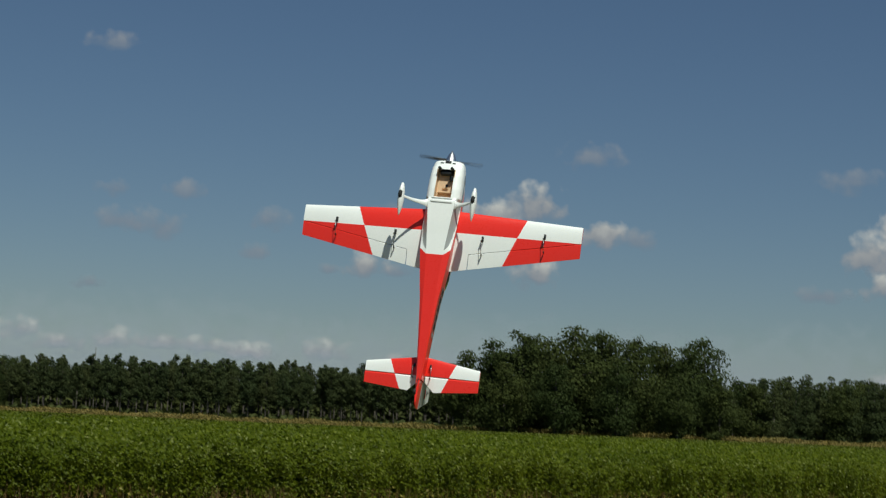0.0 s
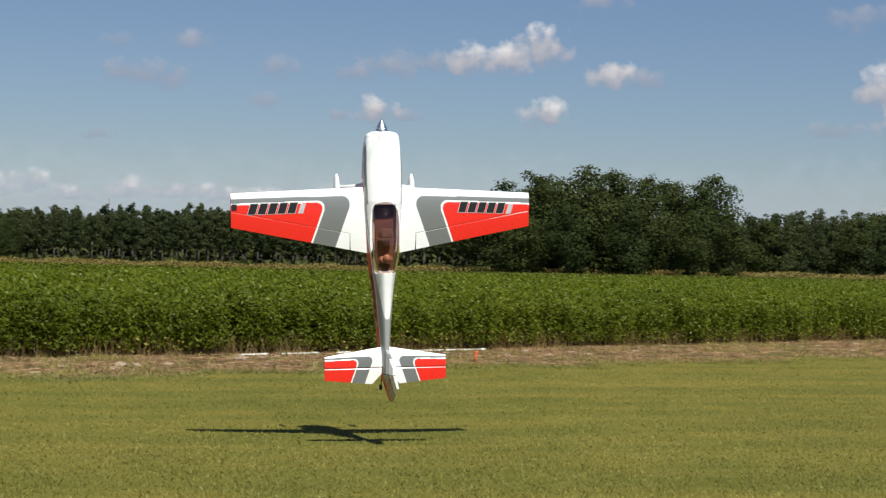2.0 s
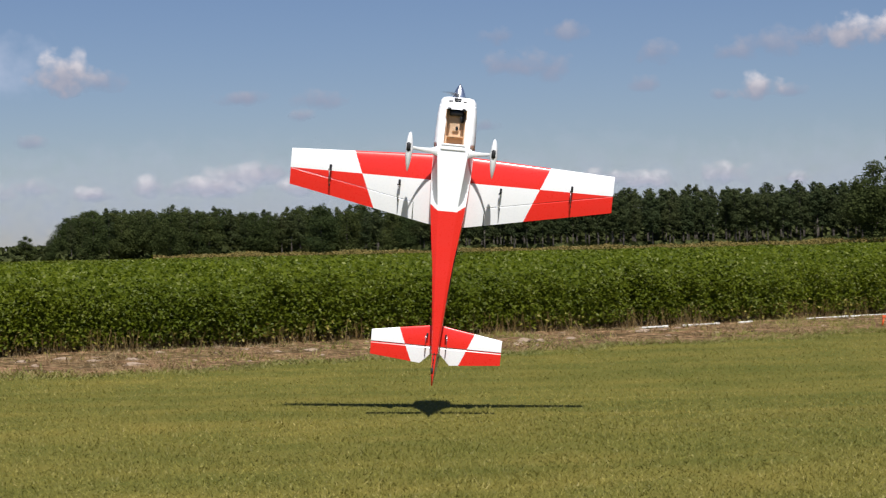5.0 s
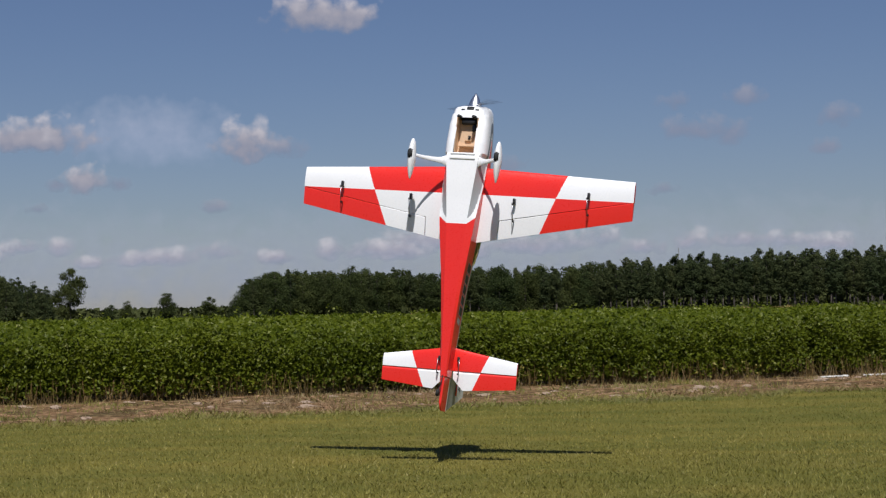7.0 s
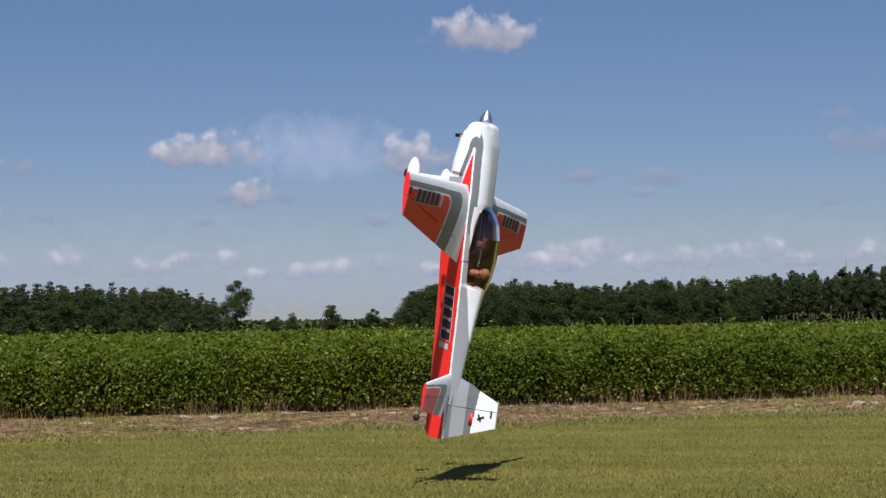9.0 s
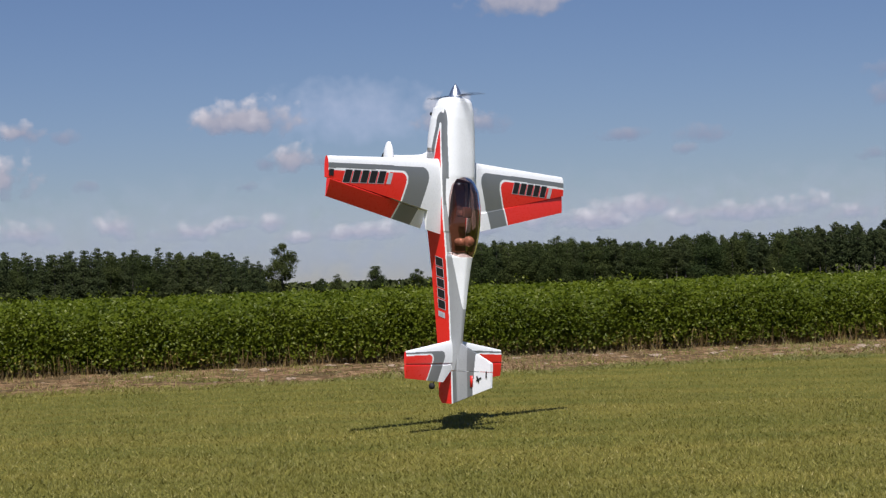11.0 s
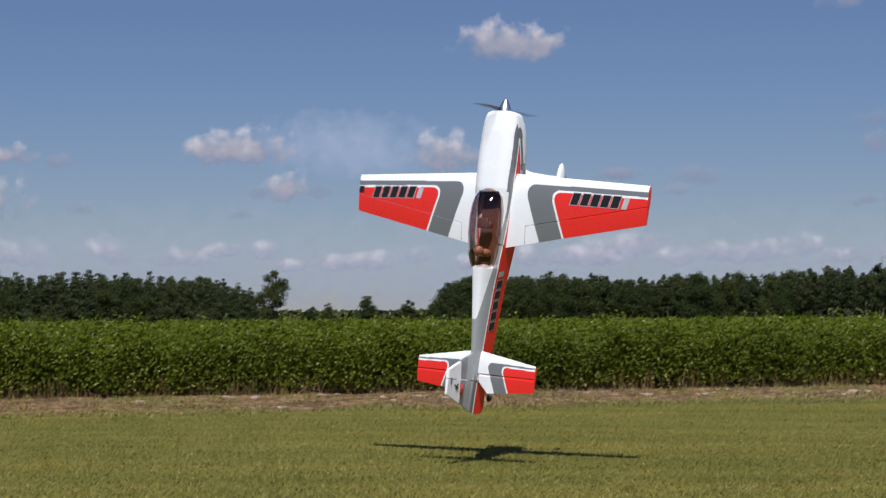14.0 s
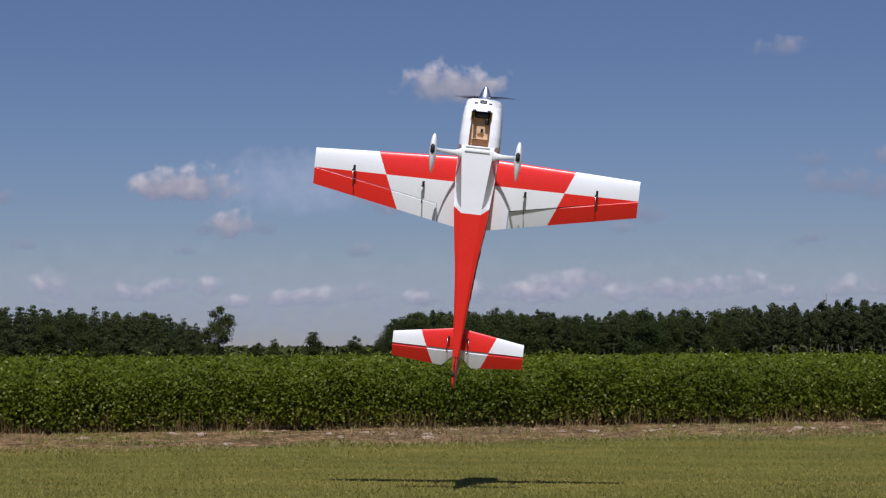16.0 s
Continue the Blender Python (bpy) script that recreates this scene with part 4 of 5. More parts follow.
def stabiliser(side):
    y0 = 0.043
    panel = lifting_panel("stabilizer", side, 0.02, 0.526, stab_le, lambda x: 0 * x - 1.4848, stab_le, stab_te, 0.75, y0, paint_stab, plane, nx=110, nz=41, line=-1.4)
    origin = (0.28 * side, y0, -1.486)
    el = lifting_panel("elevator", side, 0.035, 0.526, lambda x: 0 * x - 1.4862, stab_te, stab_le, stab_te, 0.75, y0, paint_stab, panel, origin, 110, 41, line=-1.5)
    SURFACES[("elevator", side)] = (el, origin)
    bm = bmesh.new()
    add_box(bm, (0.075 * side, y0 - 0.03, -1.40), (0.014, 0.03, 0.035), 0.003)
    part("servo", bm, BLACK, panel)
    bm = bmesh.new()
    add_box(bm, (0.08 * side, y0 - 0.03, -1.51), (0.006, 0.035, 0.014), 0.002)
    part("control_horn", bm, BLACK, panel)
    bm = bmesh.new()
    add_tube(bm, (0.085 * side, y0 - 0.045, -1.40), (0.085 * side, y0 - 0.042, -1.51), 0.003, None, 6)
    part("pushrod", bm, STEEL, panel)


for side in (1, -1):
    stabiliser(side)


# fuselage stations: z, top y, bottom y, half width
STATIONS = [(0.522, 0.090, -0.03, 0.100), (0.512, 0.105, -0.055, 0.128), (0.49, 0.116, -0.078, 0.142), (0.44, 0.124, -0.10, 0.150), (0.36, 0.133, -0.125, 0.158), (0.22, 0.139, -0.150, 0.164),
            (0.08, 0.144, -0.160, 0.165), (-0.078, 0.146, -0.158, 0.163), (-0.12, 0.140, -0.157, 0.161), (-0.20, 0.130, -0.154, 0.155), (-0.40, 0.118, -0.149, 0.138), (-0.655, 0.107, -0.139, 0.106), (-0.688, 0.196, -0.138, 0.102), (-0.80, 0.178, -0.133, 0.086), (-0.92, 0.162, -0.130, 0.074), (-1.16, 0.137, -0.119, 0.053), (-1.34, 0.119, -0.109, 0.040), (-1.54, 0.095, -0.099, 0.026)]


def station(z):
    zs = [s[0] for s in STATIONS][::-1]
    return [float(np.interp(z, zs, [s[k] for s in STATIONS][::-1])) for k in (1, 2, 3)]


def belly_half(z):
    """Half width of the flat belly, and the height at which the lower chamfer begins."""
    low = -0.149 + (z + 0.40) * 0.25
    t, b2, w = station(z)
    return float(np.interp(z, [-1.54, -0.47, 0.1], [0.018, 0.07, 0.126])), max(low, b2 + 0.014)


def section(z, th):
    """A point on the skin at angle th, 0 at the side, pi/2 on top."""
    t, b2, w = station(z)
    mid = 0.02 if z > -0.5 else 0.0
    c, s = math.cos(th), math.sin(th)
    if s >= 0:
        e = 0.55 if z > 0.45 else 0.5
        x = w * math.copysign(abs(c) ** e, c) * (1 - (0.16 if z > -0.66 else 0.3) * s ** 2)
        return x, mid + (t - mid) * s ** float(np.interp(z, [-0.69, -0.5, -0.1, 0.1], [1.0, 0.85, 0.68, 0.64]))
    e = 0.55 if z > 0.45 else 0.36
    x = w * math.copysign(abs(c) ** e, c) * (1 - 0.08 * abs(s) ** 3)
    y = mid - (mid - b2) * abs(s) ** (e + 0.1)
    k = min(1.0, max(0.0, (0.14 - z) / 0.03))
    if k > 0:
        hb, low = belly_half(z)
        u = 2 / math.pi * math.acos(min(1, abs(c)))
        us, xs, ys = [0, 0.34, 0.62, 1.0], [w, w * 0.985, hb, 0], [mid, low, b2, b2]
        x = x * (1 - k) + k * math.copysign(float(np.interp(u, us, xs)), c)
        y = y * (1 - k) + k * float(np.interp(u, us, ys))
    return x, y


def paint_body(x, y, z):
    """0 white, 1 red, 2 grey, 3 paler grey: belly facets, and rear sides with the film's sheen painted in."""
    hi = 0.038 + 0.003 * z if z < 0 else 0.038 - 0.05 * z
    low = -0.149 + (z + 0.40) * 0.25
    if z < -0.47:
        d = hi - y
    elif z < 0.295:
        if y < low and z < 0.1:
            flat = abs(x) < belly_half(z)[0]
            return 0 if flat or y > low - 0.012 else 3
        d = min(hi - y, (y - low) * 0.97)
    else:
        d = -math.hypot((z - 0.295) * 0.4, y - 0.024)
    if d > 0:
        return 1
    if d > -0.013:
        return 0
    if -0.66 <= z < -0.10:
        return (2 if z > -0.3 else 3) if y < float(np.interp(z, [-0.66, -0.45, -0.25, -0.10], [0.09, 0.085, 0.072, 0.085])) else 0
    if z < -0.10:
        wedge = 0.085 + (z + 0.62) * -0.13
        return 0 if (-1.16 < z < -0.66 and y > max(0.07, wedge)) else 3
    return 2 if d > (-0.064 if y > low else -0.045) else 0


def canopy_half(z):
    return float(np.interp(z, [-0.69, -0.655, -0.57, -0.44, -0.26, -0.15, -0.11, -0.09, -0.078], [0.074, 0.094, 0.114, 0.130, 0.131, 0.121, 0.103, 0.080, 0.050]))


def fuselage():
    zs = np.concatenate([np.linspace(0.522, 0.44, 14), np.linspace(0.437, -0.69, 280), np.linspace(-0.694, -1.54, 150)])
    high_side = math.pi / 2 * (np.arange(0, 61) / 60) ** 1.5
    low_side = math.pi / 2 * np.sort(np.concatenate([(np.arange(1, 49) / 48) ** 1.8, [0.34, 0.62]]))
    ths = np.concatenate([high_side, math.pi - high_side[::-1][1:], math.pi + low_side, (math.tau - low_side)[::-1][1:]])
    nt = len(ths)
    v = [(*section(float(z), float(t)), float(z)) for z in zs for t in ths]
    v.append((0, 0.03, 0.523))
    v.append((0, 0.0, -1.541))
    faces, mats = [], []
    hatch = lambda p: abs(p[0]) < 0.082 and 0.14 < p[2] < 0.415 and p[1] < -0.05
    cockpit = lambda p: p[1] > 0.08 and -0.65 < p[2] < -0.10 and abs(p[0]) < 0.92 * canopy_half(p[2])
    for i in range(len(zs) - 1):
        for j in range(nt):
            a, b2, c, d = i * nt + j, i * nt + (j + 1) % nt, (i + 1) * nt + (j + 1) % nt, (i + 1) * nt + j
            m = [(v[a][k] + v[c][k]) / 2 for k in range(3)]
            if hatch(m) or cockpit(m):
                continue
            faces.append((a, b2, c, d))
            mats.append(paint_body(*m))
    ob = link_mesh("fuselage", np.array(v[:-2]), np.array(faces), [WHITE, RED, GREY, PALE], plane, smooth=True)
    ob.data.polygons.foreach_set("material_index", np.array(mats, dtype=np.int32))
    bm = bmesh.new()
    bm.from_mesh(ob.data)
    bm.verts.ensure_lookup_table()
    for k in (0, (len(zs) - 1) * nt):
        f = bm.faces.new([bm.verts[k + j] for j in range(nt)])
        f.material_index = 0 if k == 0 else 1
    bmesh.ops.recalc_face_normals(bm, faces=bm.faces)
    bm.to_mesh(ob.data)
    bm.free()
    ob.data.set_sharp_from_angle(angle=radians(28))
    # tunnel behind the open belly hatch
    bm = bmesh.new()
    add_box(bm, (0, -0.045, 0.275), (0.166, 0.006, 0.28))
    for sx in (-1, 1):
        add_box(bm, (0.082 * sx, -0.085, 0.275), (0.004, 0.08, 0.28))
    add_box(bm, (0, -0.085, 0.138), (0.166, 0.08, 0.004))
    add_box(bm, (0, -0.072, 0.20), (0.13, 0.05, 0.006))
    add_box(bm, (0, -0.055, 0.26), (0.05, 0.02, 0.03), 0.003)
    part("engine_bay", bm, PLY, ob, "bare plywood inside of the open belly hatch", smooth=False)
    bm = bmesh.new()
    add_box(bm, (0, -0.065, 0.39), (0.12, 0.05, 0.045), 0.012)
    add_box(bm, (0.045, -0.07, 0.34), (0.03, 0.04, 0.05), 0.006)
    add_box(bm, (0.01, -0.062, 0.27), (0.02, 0.02, 0.03), 0.004)
    part("engine", bm, BLACK, ob, "dark engine block inside the cowling")
    bm = bmesh.new()
    add_box(bm, (0, -0.158, 0.130), (0.19, 0.010, 0.012), 0.003)
    add_box(bm, (0, -0.163, 0.098), (0.20, 0.008, 0.022), 0.003)
    part("hatch_lip", bm, WHITE, ob)
    bm = bmesh.new()
    add_box(bm, (0, -0.075, 0.495), (0.055, 0.012, 0.03), 0.003, pose(0, 0, 0, -40, 0, 0))
    for sx in (-1, 1):
        add_box(bm, (0.055 * sx, -0.08, 0.482), (0.03, 0.012, 0.01), 0.002, pose(0, 0, 0, -40, 0, 0))
    part("air_intake", bm, BLACK, ob, "black air inlets in the cowling")
    for sx in (-1, 1):
        bm = bmesh.new()
        add_tube(bm, (0.058 * sx, -0.08, 0.418), (0.058 * sx, -0.172, 0.412), 0.013, None, 14)
        part("exhaust_pipe", bm, BLACK, ob, "black exhaust stub below the cowling")
    for side in (1, -1):
        def place(u, v2, lift, side=side):
            z = (-0.68 - u) if side > 0 else (-1.16 + u)
            y = (-0.065 + v2) if side > 0 else (0.015 - v2)
            t, b2, w = station(z)
            lo, hi = -math.pi / 2, math.pi / 2
            for _ in range(30):
                m = (lo + hi) / 2
                if section(z, m)[1] < y:
                    lo = m
                else:
                    hi = m
            return ((section(z, (lo + hi) / 2)[0] + lift + 0.001) * side, y, z)
        letter_blocks("marking", ob, place, 0.48, 0.07, "black slanted marking blocks with silver rim")
    return ob


body = fuselage()


def canopy():
    zs, ths = np.linspace(-0.078, -0.69, 44), np.linspace(0, math.pi, 30)
    v = []
    for z in zs:
        u = (-0.078 - z) / 0.612
        sill = 0.098 - 0.012 * u
        top = float(np.interp(z, [-0.69, -0.60, -0.46, -0.32, -0.2, -0.12, -0.078], [0.205, 0.230, 0.249, 0.251, 0.228, 0.182, 0.14]))
        w = canopy_half(z)
        for t in ths:
            c, s = math.cos(t), math.sin(t)
            v.append((w * math.copysign(abs(c) ** 0.8, c), sill + (top - sill) * s ** 0.9 if s > 0 else sill, z))
    nt = len(ths)
    i = (np.arange(len(zs) - 1)[:, None] * nt + np.arange(nt - 1)).ravel()
    ob = link_mesh("canopy", np.array(v), np.stack([i, i + 1, i + nt + 1, i + nt], 1), TINT, plane, smooth=True)
    tagged(ob, "smoke-brown tinted clear canopy")
    ob.visible_shadow = False
    bm = bmesh.new()
    add_box(bm, (0, 0.055, -0.38), (0.19, 0.01, 0.54))
    add_box(bm, (0, 0.085, -0.65), (0.15, 0.10, 0.01))
    add_box(bm, (0, 0.10, -0.10), (0.17, 0.07, 0.01))
    part("cockpit_floor", bm, COCKPIT, plane, "dark brown cockpit tub", smooth=False)
    bm = bmesh.new()
    add_box(bm, (0, 0.13, -0.36), (0.13, 0.055, 0.05), 0.012)
    add_box(bm, (0, 0.165, -0.35), (0.10, 0.02, 0.08), 0.006)
    part("instrument_panel", bm, COCKPIT, plane)
    bm = bmesh.new()
    bmesh.ops.create_uvsphere(bm, u_segments=18, v_segments=12, radius=0.043, matrix=Matrix.Translation((0, 0.185, -0.57)) @ Matrix.Diagonal((0.9, 1.1, 0.95, 1)))
    add_box(bm, (0, 0.115, -0.575), (0.13, 0.09, 0.06), 0.025)
    part("pilot_doll", bm, SKINTONE, plane, "plain tan pilot doll bust in the cockpit")


canopy()


def fin():
    """Fixed fin and the hinged rudder, painted grey over white and red."""
    def blade(name, lo, hi, front, back, parent, origin=(0, 0, 0)):
        ys, us = np.linspace(lo, hi, 70), np.linspace(0, 1, 30)
        Y, U = np.meshgrid(ys, us, indexing="ij")
        F, B2 = front(Y), back(Y)
        Z = F + (B2 - F) * U
        H = 0.014 * np.clip(1 - (Z + 1.50 if name == "rudder" else Z + 1.45) * (-1 if name == "rudder" else 1) * 2.6, 0.12, 1)
        H = H * np.where(Y < 0.1, 1.4, 1.0)
        v = np.concatenate([np.stack([H - origin[0], Y - origin[1], Z - origin[2]], -1).reshape(-1, 3), np.stack([-H - origin[0], Y - origin[1], Z - origin[2]], -1).reshape(-1, 3)])
        ny, nz = Y.shape
        n1 = ny * nz
        i = (np.arange(ny - 1)[:, None] * nz + np.arange(nz - 1)).ravel()
        q = np.stack([i, i + 1, i + nz + 1, i + nz], 1)
        rim = [np.stack([np.arange(nz - 1) + k, np.arange(1, nz) + k, np.arange(1, nz) + k + n1, np.arange(nz - 1) + k + n1], 1) for k in (0, (ny - 1) * nz)]
        rim += [np.stack([np.arange(ny - 1) * nz + k, np.arange(1, ny) * nz + k, np.arange(1, ny) * nz + k + n1, np.arange(ny - 1) * nz + k + n1], 1) for k in (0, nz - 1)]
        ym, zm = (Y[:-1, :-1] + Y[1:, 1:]) / 2, (Z[:-1, :-1] + Z[1:, 1:]) / 2
        white = ym > 0.26 + 0.12 * (zm + 1.55)
        # index 3 is a paler band: sheen painted into the fin's grey
        mt = np.where(ym < 0.030, 1, np.where(ym < 0.044, 0, np.where(white, 0, np.where((ym > 0.085) & (ym < 0.185), 3, 2)))).ravel()
        rm = [np.full(nz - 1, 1), np.full(nz - 1, 0), mt.reshape(ny - 1, nz - 1)[:, 0], mt.reshape(ny - 1, nz - 1)[:, -1]]
        ob = link_mesh(name, v, np.concatenate([q, q[:, ::-1] + n1] + rim), [WHITE, RED, GREY, PALE], parent, smooth=True)
        ob.data.polygons.foreach_set("material_index", np.concatenate([mt, mt] + rm).astype(np.int32))
        bm = bmesh.new()
        bm.from_mesh(ob.data)
        bmesh.ops.recalc_face_normals(bm, faces=bm.faces)
        bm.to_mesh(ob.data)
        bm.free()
        ob.data.set_sharp_from_angle(angle=radians(40))
        ob.location = origin
        return ob
    fixed = blade("fin", 0.06, 0.426, lambda y: -1.335 - 0.146 * np.clip((y - 0.11) / 0.316, 0, 1), lambda y: 0 * y - 1.543, plane)
    origin = (0, 0.1, -1.547)
    rud = blade("rudder", -0.102, 0.426, lambda y: 0 * y - 1.548, lambda y: -1.795 + 0.133 * np.clip((y - 0.03) / 0.396, 0, 1) + 0.05 * np.clip((-0.06 - y) / 0.042, 0, 1) ** 2, fixed, origin)
    SURFACES[("rudder", 0)] = (rud, origin)
    for sx in (-1, 1):
        bm = bmesh.new()
        add_box(bm, (0.014 * sx, 0.235, -1.62), (0.002, 0.024, 0.085), 0.0)
        o = part("red_bar", bm, RED, fixed, "small red bar marking")
        bm = bmesh.new()
        add_box(bm, (0.0145 * sx, 0.31, -1.60), (0.002, 0.055, 0.010), 0.0, pose(0, 0, 0, 25, 0, 0))
        add_box(bm, (0.0145 * sx, 0.30, -1.60), (0.002, 0.012, 0.05), 0.0, pose(0, 0, 0, 25, 0, 0))
        add_box(bm, (0.0145 * sx, 0.385, -1.565), (0.002, 0.012, 0.05), 0.0)
        part("emblem", bm, BLACK, fixed, "black emblem of plain bars", smooth=False)


fin()


def undercarriage(side):
    bm = bmesh.new()
    stations = ((0.10, -0.138, 0.072, 0.056), (0.128, -0.150, 0.072, 0.040), (0.155, -0.164, 0.071, 0.026), (0.185, -0.180, 0.070, 0.020), (0.225, -0.212, 0.070, 0.017), (0.265, -0.250, 0.071, 0.014), (0.30, -0.292, 0.073, 0.012), (0.327, -0.340, 0.075, 0.011))
    rings = []
    for gx, gy, gz, gw in stations:
        rings.append([bm.verts.new((gx * side, gy + oy, gz + oz)) for oy, oz in ((-0.004, -gw + 0.003), (0.0, -gw), (0.004, -gw + 0.003), (0.004, gw - 0.003), (0.0, gw), (-0.004, gw - 0.003))])
    for r1, r2 in zip(rings, rings[1:]):
        for k in range(6):
            bm.faces.new((r1[k], r1[(k + 1) % 6], r2[(k + 1) % 6], r2[k]))
    bm.faces.new(rings[0])
    bm.faces.new(rings[-1])
    part("gear_leg", bm, WHITE, plane, "white sprung undercarriage leg")
    bm = bmesh.new()
    bmesh.ops.create_uvsphere(bm, u_segments=24, v_segments=20, radius=1.0)
    for w in bm.verts:
        z = w.co.z
        fat = 1.0 if z > 0 else 1.0 - 0.45 * (-z) ** 1.3
        w.co = Vector((0.333 * side + w.co.x * 0.029 * fat, -0.352 + w.co.y * 0.052 * fat, 0.04 + z * (0.153 if z > 0 else 0.158)))
    pant = part("wheel_pant", bm, WHITE, plane, "white teardrop wheel fairing")
    bm = bmesh.new()
    add_tube(bm, (0.333 * side - 0.016, -0.378, 0.07), (0.333 * side + 0.016, -0.378, 0.07), 0.043, None, 24)
    bmesh.ops.bevel(bm, geom=[e for e in bm.edges if len(e.link_faces) == 2 and e.calc_face_angle(0) > 1.0], offset=0.008, segments=2, affect="EDGES")
    part("wheel", bm, RUBBER, pant, "small black rubber wheel")


for side in (1, -1):
    undercarriage(side)

bm = bmesh.new()
add_tube(bm, (0, -0.098, -1.53), (0, -0.15, -1.62), 0.004, None, 8)
add_tube(bm, (0, -0.15, -1.62), (0, -0.185, -1.665), 0.004, None, 8)
tail_gear = part("tail_strut", bm, BLACK, plane)
bm = bmesh.new()
add_tube(bm, (-0.009, -0.187, -1.67), (0.009, -0.187, -1.67), 0.024, None, 18)
part("tail_wheel", bm, RUBBER, tail_gear)

# spinner and propeller
bm = bmesh.new()
prof = [(0.0, 0.636), (0.010, 0.624), (0.022, 0.606), (0.035, 0.581), (0.046, 0.554), (0.053, 0.530), (0.054, 0.520)]
for i, (r, z) in enumerate(prof):
    for k in range(28):
        a = math.tau * k / 28
        bm.verts.new((r * math.cos(a), 0.025 + r * math.sin(a), z))
bm.verts.ensure_lookup_table()
for i in range(len(prof) - 1):
    for k in range(28):
        bm.faces.new([bm.verts[i * 28 + k], bm.verts[i * 28 + (k + 1) % 28], bm.verts[(i + 1) * 28 + (k + 1) % 28], bm.verts[(i + 1) * 28 + k]])
bmesh.ops.remove_doubles(bm, verts=bm.verts, dist=1e-5)
part("spinner", bm, ALLOY, plane, "polished aluminium spinner cone")

bm = bmesh.new()
for sgn in (-1, 1):
    rings = []
    for u in np.linspace(0.03, 0.30, 16):
        chord = 0.033 * math.sin(math.pi * min(0.97, 0.22 + 0.75 * u / 0.30)) ** 0.6
        twist = radians(50 - 38 * u / 0.30)
        ring = []
        for k in range(10):
            a = math.tau * k / 10
            p, q = chord / 2 * math.cos(a), 0.0045 * math.sin(a)
            ring.append(bm.verts.new((sgn * u, sgn * (p * math.cos(twist) - q * math.sin(twist)), p * math.sin(twist) + q * math.cos(twist))))
        rings.append(ring)
    for r1, r2 in zip(rings, rings[1:]):
        for k in range(10):
            bm.faces.new((r1[k], r1[(k + 1) % 10], r2[(k + 1) % 10], r2[k]))
    bm.faces.new(rings[-1])
add_tube(bm, (0, 0, -0.012), (0, 0, 0.012), 0.035, None, 16)
propeller = part("propeller", bm, CARBON, plane, "dark two-blade propeller")
propeller.location = (0, 0.025, 0.538)


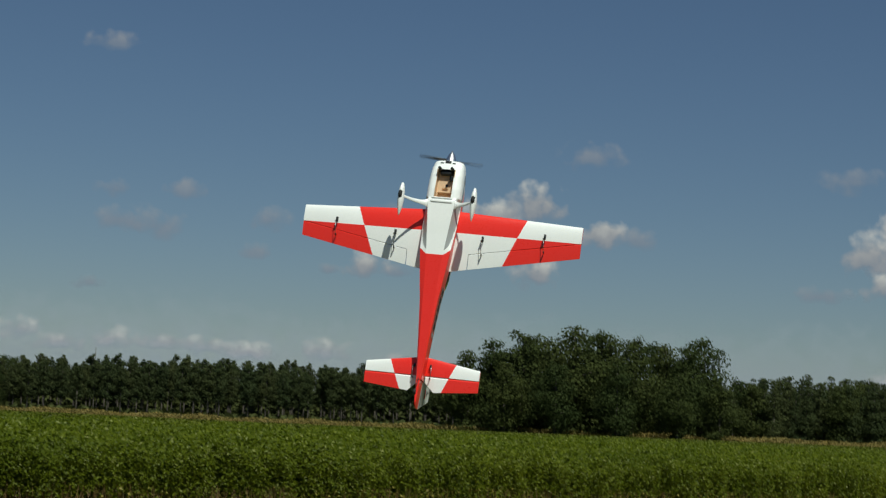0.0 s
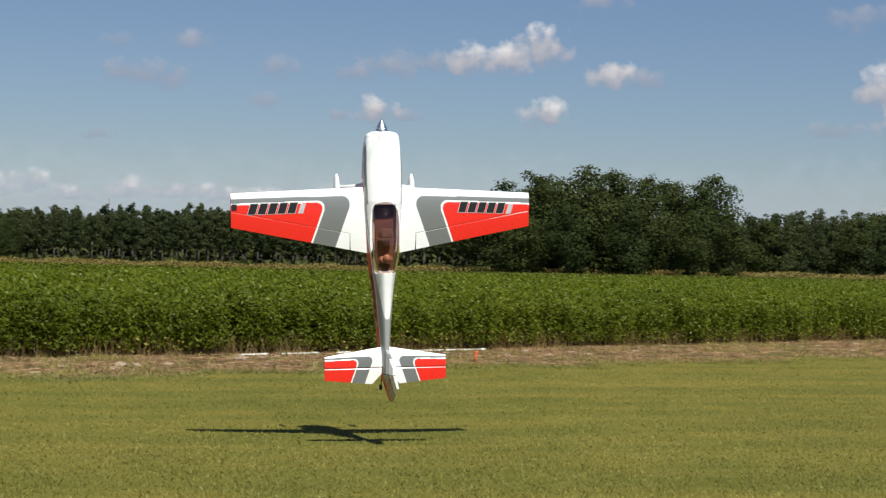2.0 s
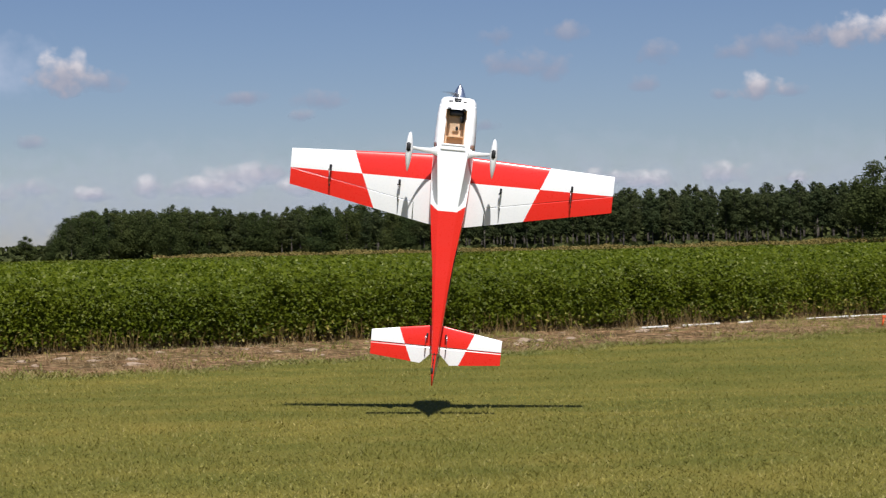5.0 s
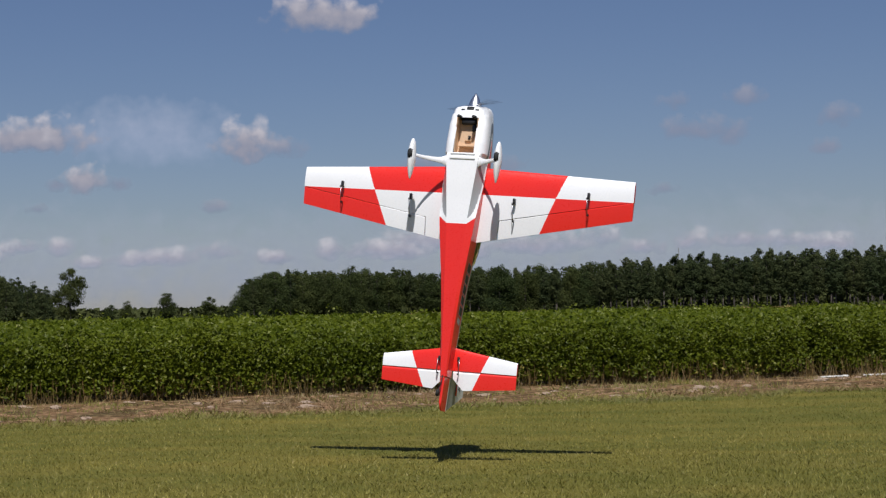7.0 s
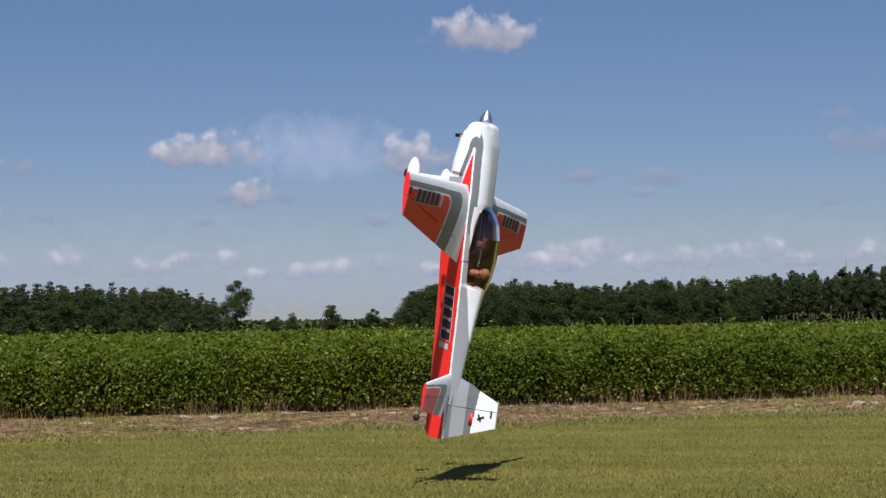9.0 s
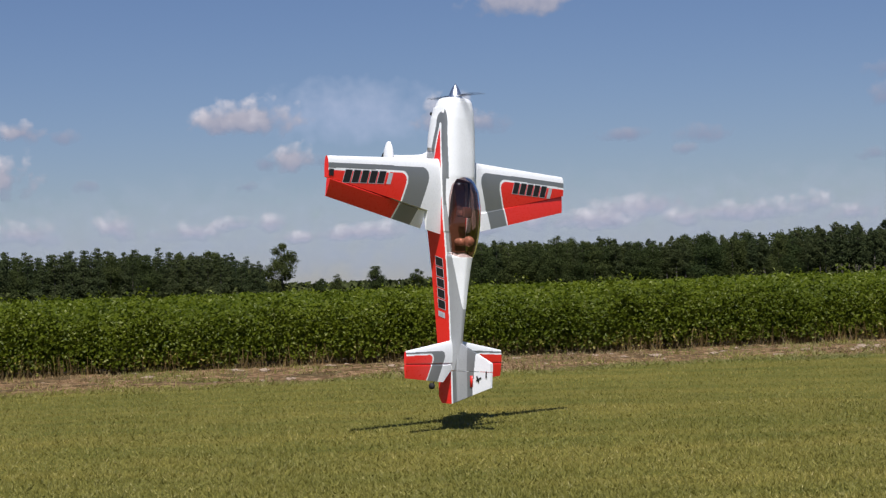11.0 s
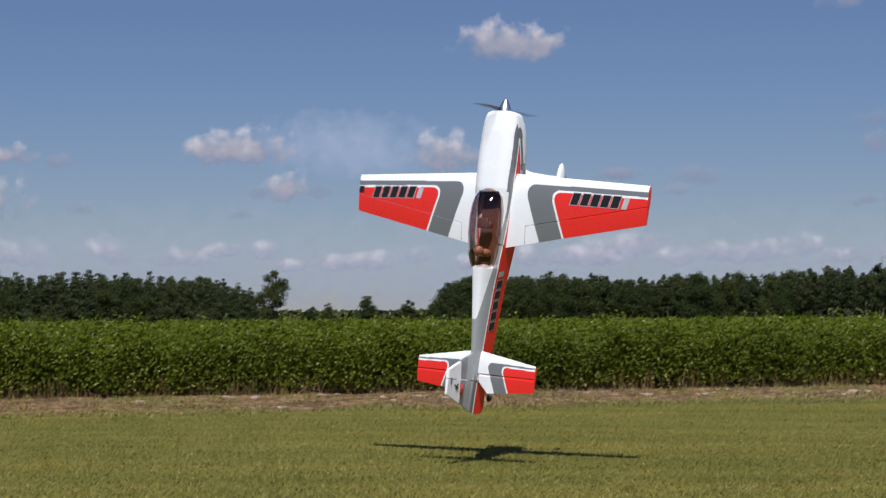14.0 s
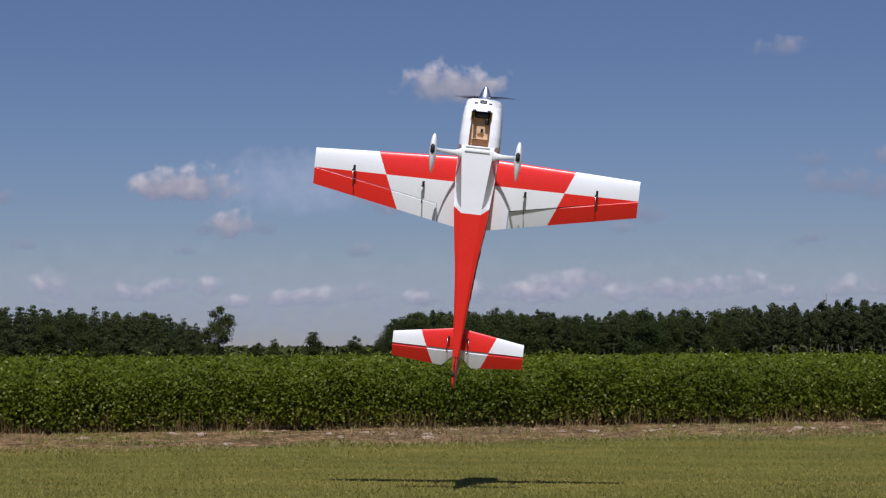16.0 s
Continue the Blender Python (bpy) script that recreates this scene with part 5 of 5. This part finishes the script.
def motions():
    for ob, rows in DRIFTING:
        walk(ob, rows)
    walk(plane, [
        (0.0, pose(5.078, 15.793, 3.332, -8.74, 3.31, -29.21)),
        (0.5, pose(5.112, 15.180, 2.688, -11.55, -0.45, -51.60)),
        (1.0, pose(4.997, 14.851, 2.211, -6.16, -7.94, -87.80)),
        (1.5, pose(4.752, 14.919, 2.067, 6.93, -3.97, -135.07)),
        (2.0, pose(4.251, 15.000, 2.083, 1.50, 2.07, 175.26)),
        (2.3, pose(3.960, 15.020, 1.990, 6.30, 3.20, 141.60)),
        (2.5, pose(3.691, 15.039, 2.016, 8.96, 3.73, 120.73)),
        (3.0, pose(3.170, 15.068, 2.157, 1.66, 7.01, 79.44)),
        (3.5, pose(2.671, 15.303, 2.037, 2.60, 4.30, 45.17)),
        (4.0, pose(2.285, 15.211, 1.965, 5.88, 2.61, 19.20)),
        (6.3, pose(0.438, 13.999, 2.082, -9.71, 9.52, -17.99)),
        (6.5, pose(0.347, 14.002, 2.088, -9.02, 8.69, -18.02)),
        (7.0, pose(0.182, 13.876, 2.154, -7.12, 4.95, -17.68)),
        (7.5, pose(-0.027, 13.653, 2.086, -4.94, 1.36, -24.46)),
        (8.0, pose(-0.361, 13.635, 2.035, -6.77, 0.17, -54.19)),
        (8.5, pose(-0.674, 13.330, 2.180, -9.70, -1.80, -84.00)),
        (8.7, pose(-0.769, 13.327, 2.145, -9.40, -2.53, -94.22)),
        (10.8, pose(-1.024, 12.251, 1.999, -0.48, -1.16, -124.54)),
        (11.0, pose(-1.013, 12.004, 1.995, -1.39, -2.36, -126.83)),
        (11.3, pose(-1.110, 11.840, 2.045, -1.05, -3.80, -129.20)),
        (11.5, pose(-1.175, 11.755, 2.009, -0.86, -4.75, -130.63)),
        (12.0, pose(-1.359, 11.736, 1.988, 0.68, -6.63, -138.08)),
        (12.5, pose(-1.457, 11.849, 1.999, -1.88, -8.61, -139.02)),
        (13.0, pose(-1.377, 12.013, 1.844, -6.70, -9.25, -152.54)),
        (13.5, pose(-1.062, 12.233, 1.989, -1.13, -7.35, -171.67)),
        (14.0, pose(-0.653, 12.126, 2.158, 4.83, -4.53, 152.61)),
        (14.5, pose(-0.360, 11.972, 2.174, 8.03, 4.18, 115.47)),
        (15.0, pose(-0.344, 12.105, 2.338, -2.08, 10.93, 70.01)),
        (15.5, pose(-0.443, 12.458, 2.470, -4.59, 7.25, 27.55)),
        (16.0, pose(-0.453, 12.651, 2.614, 3.11, 6.74, 0.19)),
    ])
    turn = 88.0
    walk(propeller, [(k / FPS, pose(0, 0.025, 0.538, 0, 0, 18 + turn * k)) for k in range(int(16 * FPS) + 1)])

    def swing(key, rows):
        ob, o = SURFACES[key]
        axis = "Y" if key[0] == "rudder" else "X"
        walk(ob, [(t, pose(*o, 0 if axis == "Y" else a, a if axis == "Y" else 0, 0)) for t, a in rows])
    swing(("aileron", 1), [(0, 0), (4.2, 0), (6.9, 0), (7.5, 22), (8.0, 22), (8.7, 6), (10.8, -12), (12.0, -14), (12.5, -4), (13.0, 0), (15.4, 0), (16.0, 8)])
    swing(("aileron", -1), [(0, 0), (4.2, 0), (6.9, 0), (7.5, -16), (8.0, -16), (8.7, -5), (10.8, 8), (12.0, 10), (12.5, 3), (13.0, 0), (16.0, 0)])
    for side in (1, -1):
        swing(("elevator", side), [(0, 0), (4.2, 0), (6.3, 0), (15.4, 0), (15.8, 12), (16.0, 15)])
    swing(("rudder", 0), [(0, 0), (1.5, 0), (2.0, 14), (2.5, 2), (4.0, 0), (12.5, 0), (13.5, 0), (16.0, 0)])


motions()
